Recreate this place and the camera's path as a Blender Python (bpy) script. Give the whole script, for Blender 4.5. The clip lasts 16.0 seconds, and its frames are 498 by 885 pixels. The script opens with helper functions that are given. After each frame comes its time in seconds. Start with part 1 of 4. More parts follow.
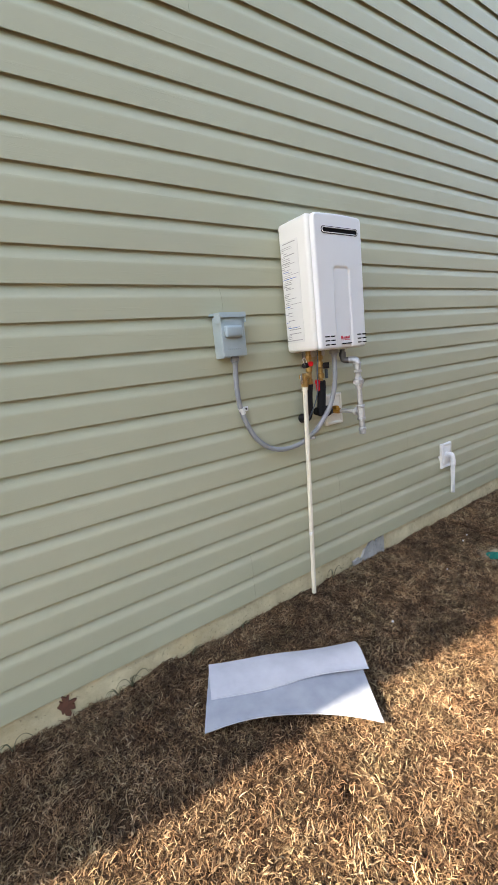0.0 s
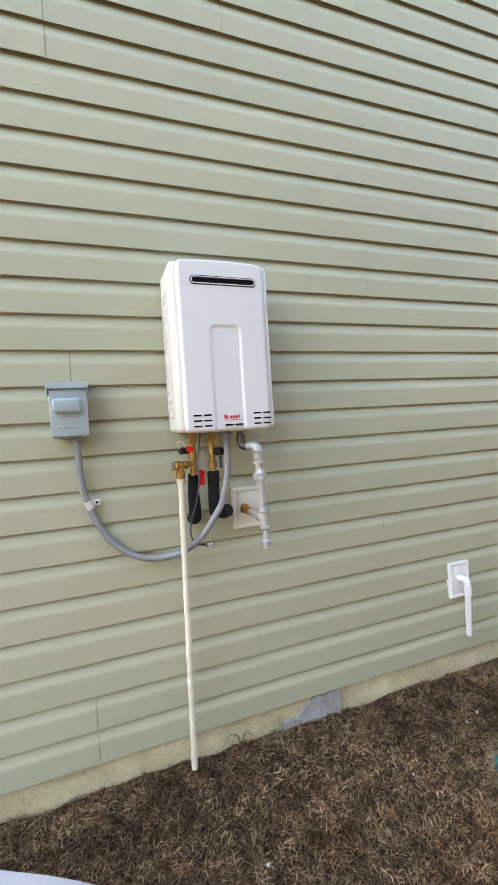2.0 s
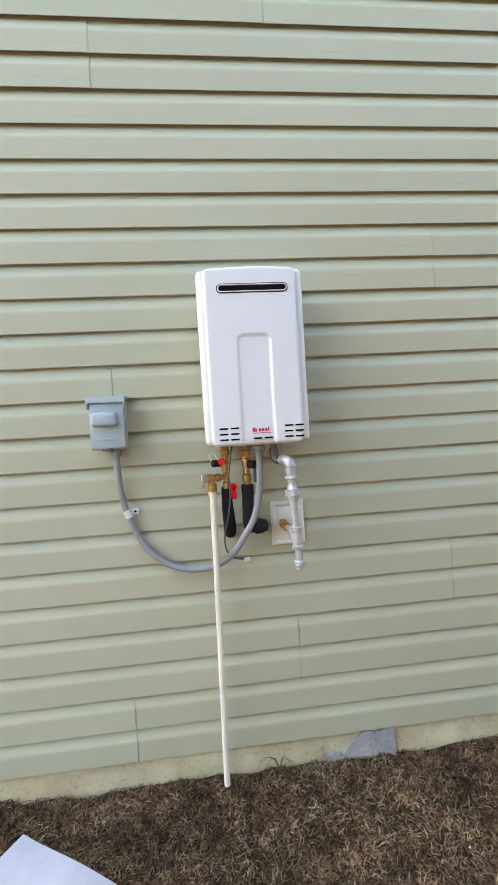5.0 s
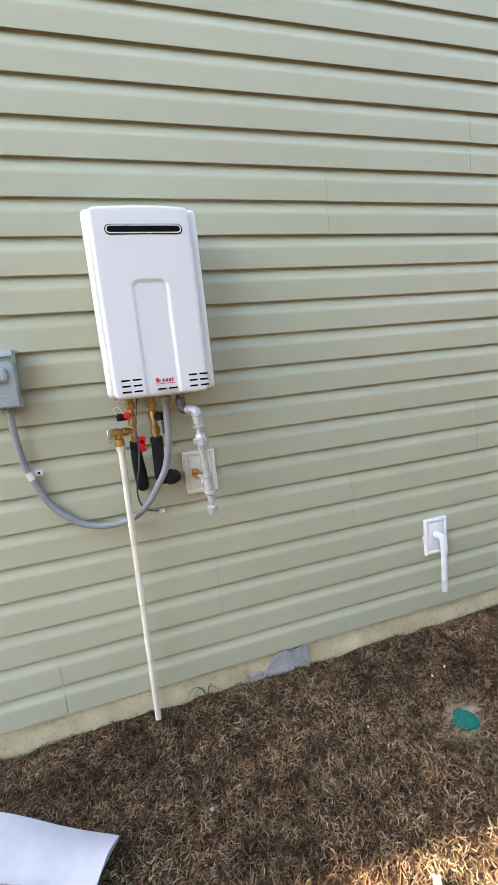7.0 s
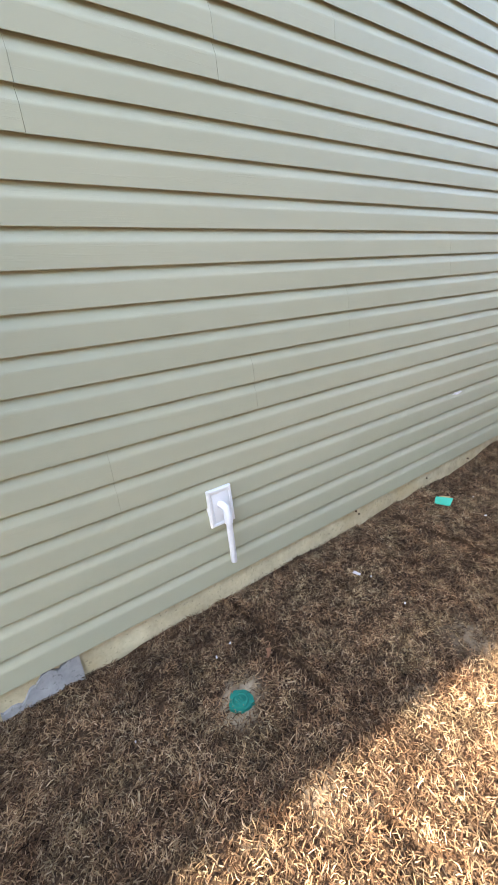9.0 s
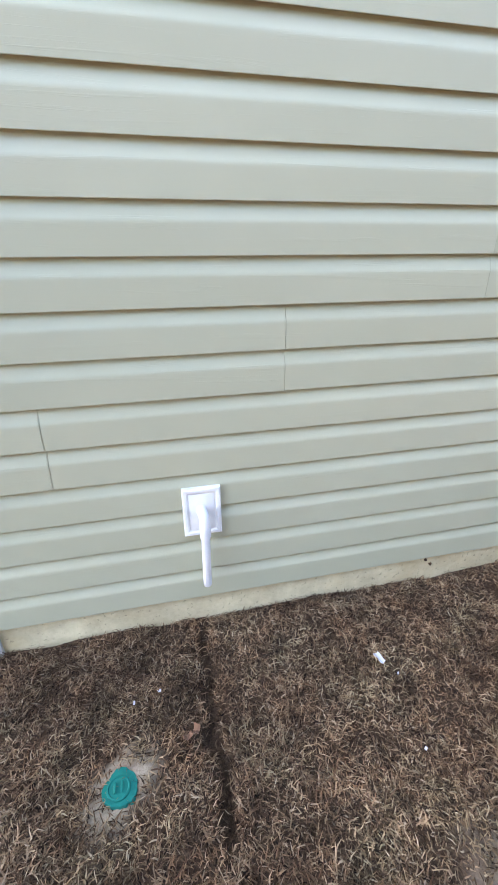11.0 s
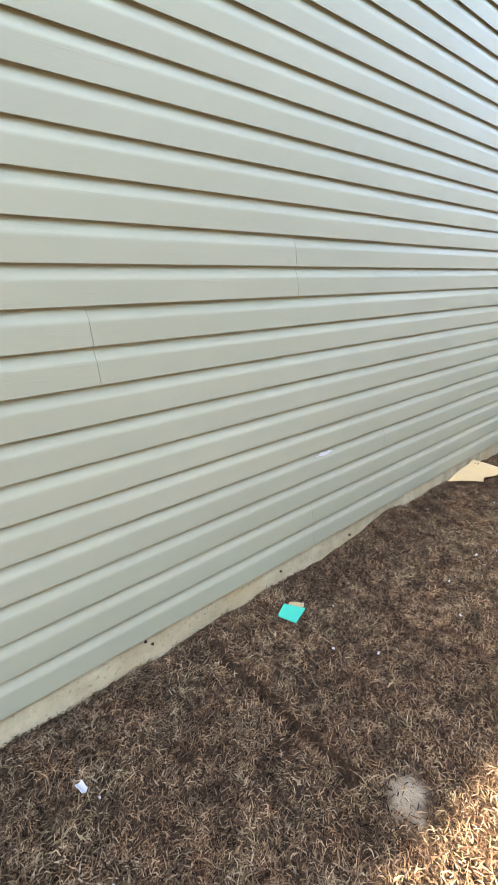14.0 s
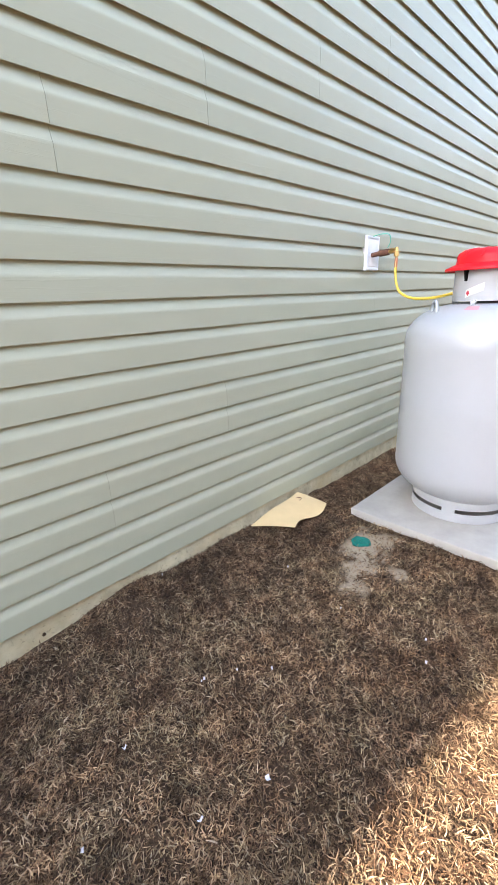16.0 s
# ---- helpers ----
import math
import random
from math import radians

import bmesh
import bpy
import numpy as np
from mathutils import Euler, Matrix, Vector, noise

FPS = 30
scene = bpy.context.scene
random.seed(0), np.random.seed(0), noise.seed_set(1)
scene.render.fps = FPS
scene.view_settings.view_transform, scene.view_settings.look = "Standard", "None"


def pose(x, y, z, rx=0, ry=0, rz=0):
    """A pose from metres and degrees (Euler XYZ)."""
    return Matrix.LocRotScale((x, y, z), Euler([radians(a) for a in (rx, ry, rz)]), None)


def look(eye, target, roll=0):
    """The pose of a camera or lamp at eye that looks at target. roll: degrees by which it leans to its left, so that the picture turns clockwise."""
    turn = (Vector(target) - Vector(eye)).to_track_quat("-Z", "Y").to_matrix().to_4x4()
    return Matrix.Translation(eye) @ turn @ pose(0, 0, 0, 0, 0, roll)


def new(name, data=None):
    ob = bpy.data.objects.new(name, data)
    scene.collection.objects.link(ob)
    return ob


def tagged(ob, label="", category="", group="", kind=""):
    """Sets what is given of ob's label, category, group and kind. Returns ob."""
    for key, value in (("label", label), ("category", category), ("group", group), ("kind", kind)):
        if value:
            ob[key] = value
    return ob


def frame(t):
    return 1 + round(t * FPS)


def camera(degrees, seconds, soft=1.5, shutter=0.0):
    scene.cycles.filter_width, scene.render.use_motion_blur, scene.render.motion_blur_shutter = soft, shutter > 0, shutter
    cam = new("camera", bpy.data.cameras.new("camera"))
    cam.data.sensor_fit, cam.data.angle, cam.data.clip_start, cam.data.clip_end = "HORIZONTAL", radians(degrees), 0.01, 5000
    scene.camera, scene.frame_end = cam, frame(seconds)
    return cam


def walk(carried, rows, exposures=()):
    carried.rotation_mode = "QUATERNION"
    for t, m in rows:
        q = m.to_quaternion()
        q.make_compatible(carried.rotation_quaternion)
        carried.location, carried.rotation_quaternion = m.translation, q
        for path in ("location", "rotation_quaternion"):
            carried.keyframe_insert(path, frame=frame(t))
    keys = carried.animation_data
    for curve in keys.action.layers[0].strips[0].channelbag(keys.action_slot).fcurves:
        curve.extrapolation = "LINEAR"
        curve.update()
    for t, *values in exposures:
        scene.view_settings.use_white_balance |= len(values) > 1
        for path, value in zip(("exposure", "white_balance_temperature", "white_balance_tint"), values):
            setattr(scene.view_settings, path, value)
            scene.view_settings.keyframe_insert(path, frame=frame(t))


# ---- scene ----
cam = camera(62.0, 16.0, soft=1.0)
PATH = [
    (0, (-0.025, -0.051, 1.274), (1.069, 1.577, 0.884), -6.2),
    (0.5, (0.333, -0.025, 1.275), (1.404, 1.655, 1.098), -6.1),
    (1, (0.614, -0.061, 1.268), (1.464, 1.749, 1.222), -5.7),
    (1.5, (0.871, -0.125, 1.278), (1.563, 1.752, 1.261), -4.3),
    (2, (1.079, -0.047, 1.284), (1.759, 1.832, 1.216), -3.6),
    (2.5, (1.269, 0.019, 1.311), (1.77, 1.952, 1.2), -3.3),
    (3, (1.321, 0.021, 1.328), (1.596, 1.999, 1.217), -3.2),
    (3.5, (1.348, -0.011, 1.33), (1.519, 1.981, 1.252), -3.0),
    (3.7, (1.347, -0.008, 1.33), (1.51, 1.984, 1.273), -3.3),
    (5.8, (1.35, -0.045, 1.328), (1.609, 1.937, 1.262), -4.2),
    (6, (1.364, -0.032, 1.33), (1.647, 1.945, 1.214), -4.4),
    (6.5, (1.383, -0.034, 1.312), (1.769, 1.916, 1.098), -5.2),
    (7, (1.394, -0.064, 1.299), (1.929, 1.84, 1.003), -6.1),
    (7.5, (1.426, -0.095, 1.307), (2.111, 1.743, 0.922), -6.8),
    (8, (1.489, -0.135, 1.296), (2.326, 1.622, 0.835), -7.3),
    (8.5, (1.693, -0.088, 1.268), (2.645, 1.591, 0.746), -8.0),
    (9, (1.924, 0.034, 1.252), (2.988, 1.627, 0.677), -7.3),
    (9.2, (1.985, 0.071, 1.259), (3.071, 1.635, 0.646), -6.5),
    (11.3, (2.735, 0.465, 1.207), (2.905, 2.286, 0.398), -1.2),
    (11.5, (2.775, 0.503, 1.217), (2.788, 2.337, 0.419), -1.9),
    (12, (2.792, 0.44, 1.253), (2.529, 2.323, 0.635), -1.4),
    (12.5, (2.812, 0.387, 1.282), (2.304, 2.284, 0.902), -1.2),
    (13, (2.837, 0.351, 1.289), (2.426, 2.289, 1.016), -2.4),
    (13.5, (2.975, 0.245, 1.256), (3.362, 2.175, 0.902), -3.1),
    (13.7, (3.058, 0.181, 1.26), (3.811, 1.989, 0.856), -3.4),
    (14, (3.202, 0.159, 1.23), (4.369, 1.695, 0.702), -5.8),
    (14.1, (3.27, 0.171, 1.23), (4.502, 1.642, 0.666), -5.1),
    (14.5, (3.593, 0.263, 1.24), (4.852, 1.691, 0.627), -3.4),
    (15, (3.915, 0.237, 1.209), (5.074, 1.755, 0.616), -4.6),
    (15.5, (4.275, 0.16, 1.222), (5.373, 1.705, 0.585), -5.9),
    (16, (4.644, 0.091, 1.214), (5.963, 1.441, 0.552), -2.2),
]
EXPOSURES = [(0.0, 2.63, 7650, 14), (1.5, 2.92, 7800, 13), (3.5, 3.03, 7600, 13), (7.0, 3.04, 7400, 14), (9.0, 3.22, 7200, 16), (11.5, 3.58, 6600, 17), (12.3, 3.54, 6750, 18), (13.0, 3.40, 7050, 14), (13.6, 3.48, 6900, 13), (14.5, 3.52, 7350, 18), (15.0, 3.58, 7150, 18), (16.0, 3.54, 7100, 17)]
walk(cam, [(t, look(eye, target, roll)) for t, eye, target, roll in PATH], EXPOSURES)

# ---- light ----
SUN_AZ, SUN_EL = -82.7, 31.0          # degrees clockwise from +y, degrees above the horizon
world = bpy.data.worlds.new("sky")
scene.world = world
world.use_nodes = True
wn = world.node_tree
sky = wn.nodes.new("ShaderNodeTexSky")
sky.sky_type, sky.sun_disc = "NISHITA", False
sky.sun_elevation, sky.sun_rotation = radians(SUN_EL), radians(SUN_AZ % 360)
sky.air_density, sky.dust_density, sky.ozone_density = 1.0, 1.0, 1.0
wn.links.new(sky.outputs[0], wn.nodes["Background"].inputs[0])
wn.nodes["Background"].inputs[1].default_value = 0.15

sun_data = bpy.data.lights.new("sun", "SUN")
sun_data.energy, sun_data.angle, sun_data.color = 3.9, radians(0.6), (1.0, 0.95, 0.86)
sun = new("sun", sun_data)
az, el = radians(SUN_AZ), radians(SUN_EL)
to_sun = Vector((math.sin(az) * math.cos(el), math.cos(az) * math.cos(el), math.sin(el)))
sun.matrix_world = look(to_sun * 30, (0, 0, 0))

# ---- materials ----


class Mat:
    """A node material with short helpers."""

    def __init__(self, name, rough=0.5, metal=0.0, spec=0.5):
        self.m = bpy.data.materials.new(name)
        self.m.use_nodes = True
        self.t = self.m.node_tree
        self.b = self.t.nodes["Principled BSDF"]
        self.b.inputs["Roughness"].default_value = rough
        self.b.inputs["Metallic"].default_value = metal
        self.b.inputs["Specular IOR Level"].default_value = spec

    def node(self, kind, **values):
        n = self.t.nodes.new(kind)
        for k, v in values.items():
            n.inputs[k.replace("_", " ")].default_value = v
        return n

    def link(self, a, b):
        self.t.links.new(a, b)

    def coords(self, scale=(1, 1, 1), offset=(0, 0, 0), space="Object"):
        tc = self.t.nodes.new("ShaderNodeTexCoord")
        mp = self.t.nodes.new("ShaderNodeMapping")
        mp.inputs["Scale"].default_value = scale
        mp.inputs["Location"].default_value = offset
        self.link(tc.outputs[space], mp.inputs["Vector"])
        return mp.outputs["Vector"]

    def noise(self, scale, detail=4.0, rough=0.55, stretch=(1, 1, 1), distortion=0.0):
        n = self.node("ShaderNodeTexNoise", Scale=scale, Detail=detail, Roughness=rough, Distortion=distortion)
        self.link(self.coords(stretch), n.inputs["Vector"])
        return n.outputs["Fac"]

    def ramp(self, fac, *stops):
        r = self.t.nodes.new("ShaderNodeValToRGB")
        e = r.color_ramp.elements
        while len(e) < len(stops):
            e.new(0.5)
        for s, (p, c) in zip(e, stops):
            s.position = p
            s.color = (*c, 1) if len(c) == 3 else c
        self.link(fac, r.inputs["Fac"])
        return r.outputs["Color"]

    def mix(self, fac, a, b, mode="MIX"):
        n = self.t.nodes.new("ShaderNodeMix")
        n.data_type, n.blend_type = "RGBA", mode
        for socket, v in ((n.inputs[0], fac), (n.inputs[6], a), (n.inputs[7], b)):
            if isinstance(v, (int, float)):
                socket.default_value = v
            elif isinstance(v, tuple):
                socket.default_value = (*v, 1) if len(v) == 3 else v
            else:
                self.link(v, socket)
        return n.outputs[2]

    def color(self, c):
        if isinstance(c, tuple):
            self.b.inputs["Base Color"].default_value = (*c, 1)
        else:
            self.link(c, self.b.inputs["Base Color"])
        return self

    def rough(self, fac, lo, hi):
        n = self.node("ShaderNodeMapRange")
        n.inputs["To Min"].default_value, n.inputs["To Max"].default_value = lo, hi
        self.link(fac, n.inputs["Value"])
        self.link(n.outputs[0], self.b.inputs["Roughness"])
        return self

    def bump(self, fac, strength, distance):
        n = self.node("ShaderNodeBump", Strength=strength, Distance=distance)
        self.link(fac, n.inputs["Height"])
        if self.b.inputs["Normal"].is_linked:
            self.link(self.b.inputs["Normal"].links[0].from_socket, n.inputs["Normal"])
        self.link(n.outputs["Normal"], self.b.inputs["Normal"])
        return self


def plain(name, colour, rough=0.5, metal=0.0, vary=0.12, scale=30.0, bump=0.0002, spec=0.5):
    """A material of one colour with slight blotches, uneven gloss and fine relief."""
    m = Mat(name, rough, metal, spec)
    a = tuple(c * (1 - vary) for c in colour)
    b = tuple(min(1.0, c * (1 + vary)) for c in colour)
    n1, n2 = m.noise(scale, 5), m.noise(scale * 0.12, 3)
    m.color(m.mix(0.5, m.ramp(n1, (0.3, a), (0.7, b)), m.ramp(n2, (0.3, a), (0.7, b))))
    m.rough(n1, max(0.02, rough - 0.08), min(1, rough + 0.1))
    if bump:
        m.bump(n1, 0.4, bump)
    return m.m


def vinyl():
    m = Mat("sage_vinyl", 0.46, 0, 0.28)
    grain = m.noise(38, 6, 0.65, (0.05, 1, 1.0), 0.6)
    blot = m.noise(0.9, 4, 0.6)
    info = m.t.nodes.new("ShaderNodeObjectInfo")
    base = m.ramp(blot, (0.3, (0.415, 0.407, 0.284)), (0.7, (0.450, 0.442, 0.312)))
    tone = m.ramp(info.outputs["Random"], (0.0, (0.96, 0.97, 0.96)), (1.0, (1.0, 1.0, 0.985)))
    base = m.mix(1.0, base, tone, "MULTIPLY")
    dust = m.ramp(m.noise(3.2, 6, 0.7, (0.35, 1, 1)), (0.55, (0, 0, 0)), (0.85, (1, 1, 1)))
    m.color(m.mix(m.mix(0.12, (0, 0, 0), dust), base, (0.50, 0.48, 0.40)))
    m.rough(grain, 0.42, 0.56)
    streak = m.ramp(m.noise(16, 5, 0.7, (0.08, 1, 2.2), 1.2), (0.56, (0, 0, 0)), (0.66, (1, 1, 1)))
    m.bump(streak, 0.35, 0.0006)
    m.bump(grain, 0.25, 0.0006)
    wave = m.noise(2.2, 2, 0.5, (0.5, 1, 1.2))
    m.bump(wave, 0.2, 0.004)
    return m.m


def concrete(name, c0, c1, stain, pitted=0.35):
    m = Mat(name, 0.9, 0, 0.25)
    n = m.noise(9, 8, 0.65)
    col = m.ramp(n, (0.3, c0), (0.68, c1))
    col = m.mix(m.ramp(m.noise(2.3, 5, 0.6), (0.5, (0, 0, 0)), (0.72, (1, 1, 1))), col, stain)
    pits = m.ramp(m.noise(60, 4, 0.6), (0.32, (0, 0, 0)), (0.4, (1, 1, 1)))
    m.color(m.mix(1.0, col, m.mix(pitted, (1, 1, 1), pits), "MULTIPLY"))
    m.bump(pits, 0.2 + 0.6 * pitted, 0.002).bump(n, 0.6, 0.008)
    return m.m


def soil():
    m = Mat("sandy_soil", 1.0, 0, 0.1)
    fine = m.noise(160, 5, 0.7)
    # thatch tones darkened to carry the shade down among the blades
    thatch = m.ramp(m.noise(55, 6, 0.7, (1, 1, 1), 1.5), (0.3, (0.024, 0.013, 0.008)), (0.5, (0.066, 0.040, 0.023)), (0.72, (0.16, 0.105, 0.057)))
    sand = m.ramp(fine, (0.3, (0.27, 0.21, 0.14)), (0.7, (0.40, 0.325, 0.225)))
    at = m.t.nodes.new("ShaderNodeAttribute")
    at.attribute_name = "bare"
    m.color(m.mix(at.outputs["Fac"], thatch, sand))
    m.bump(fine, 0.7, 0.004).bump(m.noise(18, 5), 0.5, 0.02)
    return m.m


def straw(name, stops):
    m = Mat(name, 0.75, 0, 0.12)
    geo = m.t.nodes.new("ShaderNodeNewGeometry")
    c = m.ramp(geo.outputs["Random Per Island"], *stops)
    patch = m.ramp(m.noise(1.7, 5, 0.6), (0.34, (0.62, 0.58, 0.57)), (0.64, (1.08, 1.04, 1.0)))
    tuft = m.ramp(m.noise(13, 4, 0.65), (0.36, (0.42, 0.395, 0.385)), (0.63, (1.12, 1.1, 1.08)))
    hue = m.ramp(m.noise(7, 4, 0.7), (0.36, (1.04, 0.96, 0.90)), (0.5, (1.0, 1.0, 1.0)), (0.64, (0.93, 1.0, 0.97)))
    c = m.mix(1.0, c, hue, "MULTIPLY")
    c = m.mix(1.0, m.mix(1.0, c, patch, "MULTIPLY"), tuft, "MULTIPLY")
    m.color(c)
    m.b.inputs["Subsurface Weight"].default_value = 0.0
    tr = m.node("ShaderNodeBsdfTranslucent")
    m.link(c, tr.inputs["Color"])
    mx = m.node("ShaderNodeMixShader", Fac=0.22)
    m.link(m.b.outputs[0], mx.inputs[1])
    m.link(tr.outputs[0], mx.inputs[2])
    m.link(mx.outputs[0], m.t.nodes["Material Output"].inputs["Surface"])
    return m.m


def galvanised():
    m = Mat("galvanised_steel", 0.42, 0.45)
    v = m.node("ShaderNodeTexVoronoi", Scale=140.0)
    m.link(m.coords(), v.inputs["Vector"])
    m.color(m.mix(m.noise(25, 5), m.ramp(v.outputs["Color"], (0.2, (0.33, 0.34, 0.322)), (0.8, (0.49, 0.505, 0.48))), (0.5, 0.5, 0.5)))
    m.rough(m.noise(40, 4), 0.32, 0.58)
    return m.m


def foam(name, c0, c1):
    m = Mat(name, 0.65, 0, 0.25)
    ribs = m.node("ShaderNodeTexWave", Scale=26.0, Distortion=1.2, Detail=2.0)
    m.link(m.coords((0.25, 1, 1)), ribs.inputs["Vector"])
    m.color(m.ramp(m.noise(12, 4), (0.3, c0), (0.7, c1)))
    m.bump(ribs.outputs["Fac"], 0.15, 0.0015).bump(m.noise(7, 3), 0.5, 0.01)
    return m.m


M_VINYL, M_SOIL, M_GALV = vinyl(), soil(), galvanised()
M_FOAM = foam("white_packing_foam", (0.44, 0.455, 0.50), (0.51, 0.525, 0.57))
# the same foam in blue-grey: shade on the lower layer, put into its colour
M_FOAMSHADE = foam("shaded_packing_foam", (0.29, 0.32, 0.37), (0.36, 0.39, 0.44))
M_STRAW = straw("dormant_grass", [(0.0, (0.095, 0.056, 0.034)), (0.35, (0.235, 0.155, 0.090)), (0.7, (0.37, 0.262, 0.157)), (0.92, (0.50, 0.388, 0.245)), (1.0, (0.58, 0.48, 0.335))])
# near-black tones put the shade of the gaps into the thatch colour
M_SHADED_THATCH = straw("dead_thatch_shaded", [(0.0, (0.020, 0.012, 0.008)), (0.5, (0.068, 0.042, 0.024)), (1.0, (0.18, 0.118, 0.066))])
M_FOUND = concrete("old_concrete", (0.43, 0.355, 0.215), (0.70, 0.605, 0.385), (0.57, 0.43, 0.23))
M_PAD = concrete("smooth_concrete", (0.33, 0.325, 0.29), (0.39, 0.382, 0.34), (0.36, 0.34, 0.285), 0.03)
M_PATCH = concrete("grey_mortar", (0.25, 0.247, 0.238), (0.42, 0.412, 0.39), (0.40, 0.37, 0.31))
M_DIRTY = plain("dirty_clear_plastic", (0.25, 0.225, 0.165), 0.6, 0, 0.3, 60, 0.001)
M_SHELL = plain("white_enamel", (0.70, 0.70, 0.685), 0.32, 0, 0.015, 8, 0.0)
M_SIDE = plain("ivory_enamel", (0.72, 0.715, 0.66), 0.35, 0, 0.02, 8, 0.0)
M_TANK = plain("white_tank_paint", (0.375, 0.402, 0.415), 0.35, 0, 0.02, 14, 0.0008)
M_BLACK = plain("black_foam", (0.014, 0.014, 0.015), 0.75, 0, 0.3, 50, 0.001, 0.2)
M_DARK = plain("dark_cavity", (0.006, 0.006, 0.006), 0.9, 0, 0.1, 20, 0.0, 0.05)
M_CHROME = plain("bright_steel", (0.62, 0.62, 0.62), 0.25, 1.0, 0.05, 40, 0.0)
M_BRASS = plain("brass", (0.46, 0.29, 0.105), 0.35, 0.85, 0.25, 60, 0.0004)
M_COPPER = plain("copper", (0.60, 0.27, 0.14), 0.4, 0.9, 0.2, 60, 0.0003)
M_RUST = plain("rusty_iron", (0.13, 0.052, 0.03), 0.75, 0.1, 0.35, 90, 0.0015)
M_RUSTGALV = plain("dull_iron", (0.13, 0.125, 0.12), 0.5, 0.7, 0.2, 60, 0.0006)
M_BOX = plain("blue_grey_paint", (0.35, 0.425, 0.435), 0.4, 0.1, 0.04, 12, 0.0006)
M_CONDUIT = plain("grey_conduit", (0.25, 0.262, 0.272), 0.45, 0, 0.06, 30, 0.0004)
M_CREAM = plain("cream_plastic_pipe", (0.72, 0.67, 0.54), 0.4, 0, 0.05, 25, 0.0003)
M_PVC = plain("white_plastic_pipe", (0.74, 0.74, 0.735), 0.35, 0, 0.02, 20, 0.0)
M_BLOCK = plain("white_mounting_block", (0.78, 0.77, 0.74), 0.45, 0, 0.04, 25, 0.0003)
M_TAN = plain("beige_mounting_block", (0.70, 0.67, 0.58), 0.45, 0, 0.05, 25, 0.0003)
M_RED = plain("red_plastic", (0.72, 0.010, 0.018), 0.45, 0, 0.05, 20, 0.0004, 0.25)
M_INK = plain("grey_ink", (0.23, 0.23, 0.23), 0.6, 0, 0.2, 60, 0.0)
M_PRINT = plain("faint_print", (0.33, 0.33, 0.315), 0.6, 0, 0.2, 60, 0.0)
M_LABEL = plain("silver_label", (0.66, 0.66, 0.62), 0.5, 0, 0.03, 40, 0.0)
M_REDINK = plain("red_ink", (0.55, 0.03, 0.05), 0.5, 0, 0.08, 40, 0.0)
M_PINK = plain("faded_pink_label", (0.55, 0.27, 0.30), 0.5, 0, 0.06, 40, 0.0)
M_BLUEINK = plain("blue_ink", (0.06, 0.13, 0.35), 0.5, 0, 0.1, 40, 0.0)
M_YELLOW = plain("yellow_hose", (0.72, 0.50, 0.06), 0.45, 0, 0.06, 40, 0.0004)
M_YBRASS = plain("yellow_valve_paint", (0.50, 0.25, 0.035), 0.35, 0.6, 0.12, 60, 0.0004)
M_WIRE = plain("grey_blue_wire", (0.05, 0.075, 0.10), 0.5, 0, 0.1, 40, 0.0)
M_GREENWIRE = plain("green_wire", (0.10, 0.42, 0.27), 0.5, 0, 0.1, 40, 0.0)
M_CAP = plain("green_plastic_cap", (0.005, 0.15, 0.115), 0.7, 0, 0.25, 60, 0.001, 0.2)
M_TEAL = plain("turquoise_foam", (0.03, 0.49, 0.33), 0.6, 0, 0.08, 40, 0.001)
M_CARD = plain("tan_cardboard", (0.62, 0.45, 0.22), 0.8, 0, 0.07, 18, 0.001)
M_PAPER = plain("white_paper", (0.55, 0.55, 0.57), 0.7, 0, 0.03, 40, 0.0)
M_LEAF = plain("dry_leaf", (0.20, 0.10, 0.05), 0.7, 0, 0.25, 60, 0.001)
M_WEED = plain("grey_green_weed", (0.10, 0.105, 0.05), 0.6, 0, 0.25, 60, 0.0)
# dark grey for the added light-blocking walls, keeps their bounce low
M_BLOCKER = plain("light_blocker_grey", (0.11, 0.12, 0.12), 0.8, 0, 0.06, 3, 0.001)
M_SHINGLE = plain("dark_shingles", (0.07, 0.065, 0.06), 0.9, 0, 0.3, 20, 0.003)
M_TRIM = plain("white_trim", (0.74, 0.74, 0.72), 0.5, 0, 0.03, 20, 0.0)

# ---- mesh helpers ----


def mesh_of(name, bm, material, smooth=0.0):
    me = bpy.data.meshes.new(name)
    bmesh.ops.recalc_face_normals(bm, faces=bm.faces)
    bm.to_mesh(me)
    bm.free()
    me.materials.append(material)
    if smooth:
        for p in me.polygons:
            p.use_smooth = True
        me.set_sharp_from_angle(angle=radians(smooth))
    return me


def part(name, bm, material, parent=None, label="", smooth=40.0):
    """Links a bmesh as one mesh object, under a thing or a part if one is given."""
    ob = new(name, mesh_of(name, bm, material, smooth))
    if parent is not None:
        ob.parent = parent
        ob.matrix_parent_inverse = parent.matrix_world.inverted()
    return tagged(ob, label=label)


def thing(name, at, label, category, group=""):
    ob = new(name)
    ob.empty_display_size = 0.05
    ob.matrix_world = Matrix.Translation(at)
    ob.matrix_basis = Matrix.Translation(at)
    return tagged(ob, label, category, group)


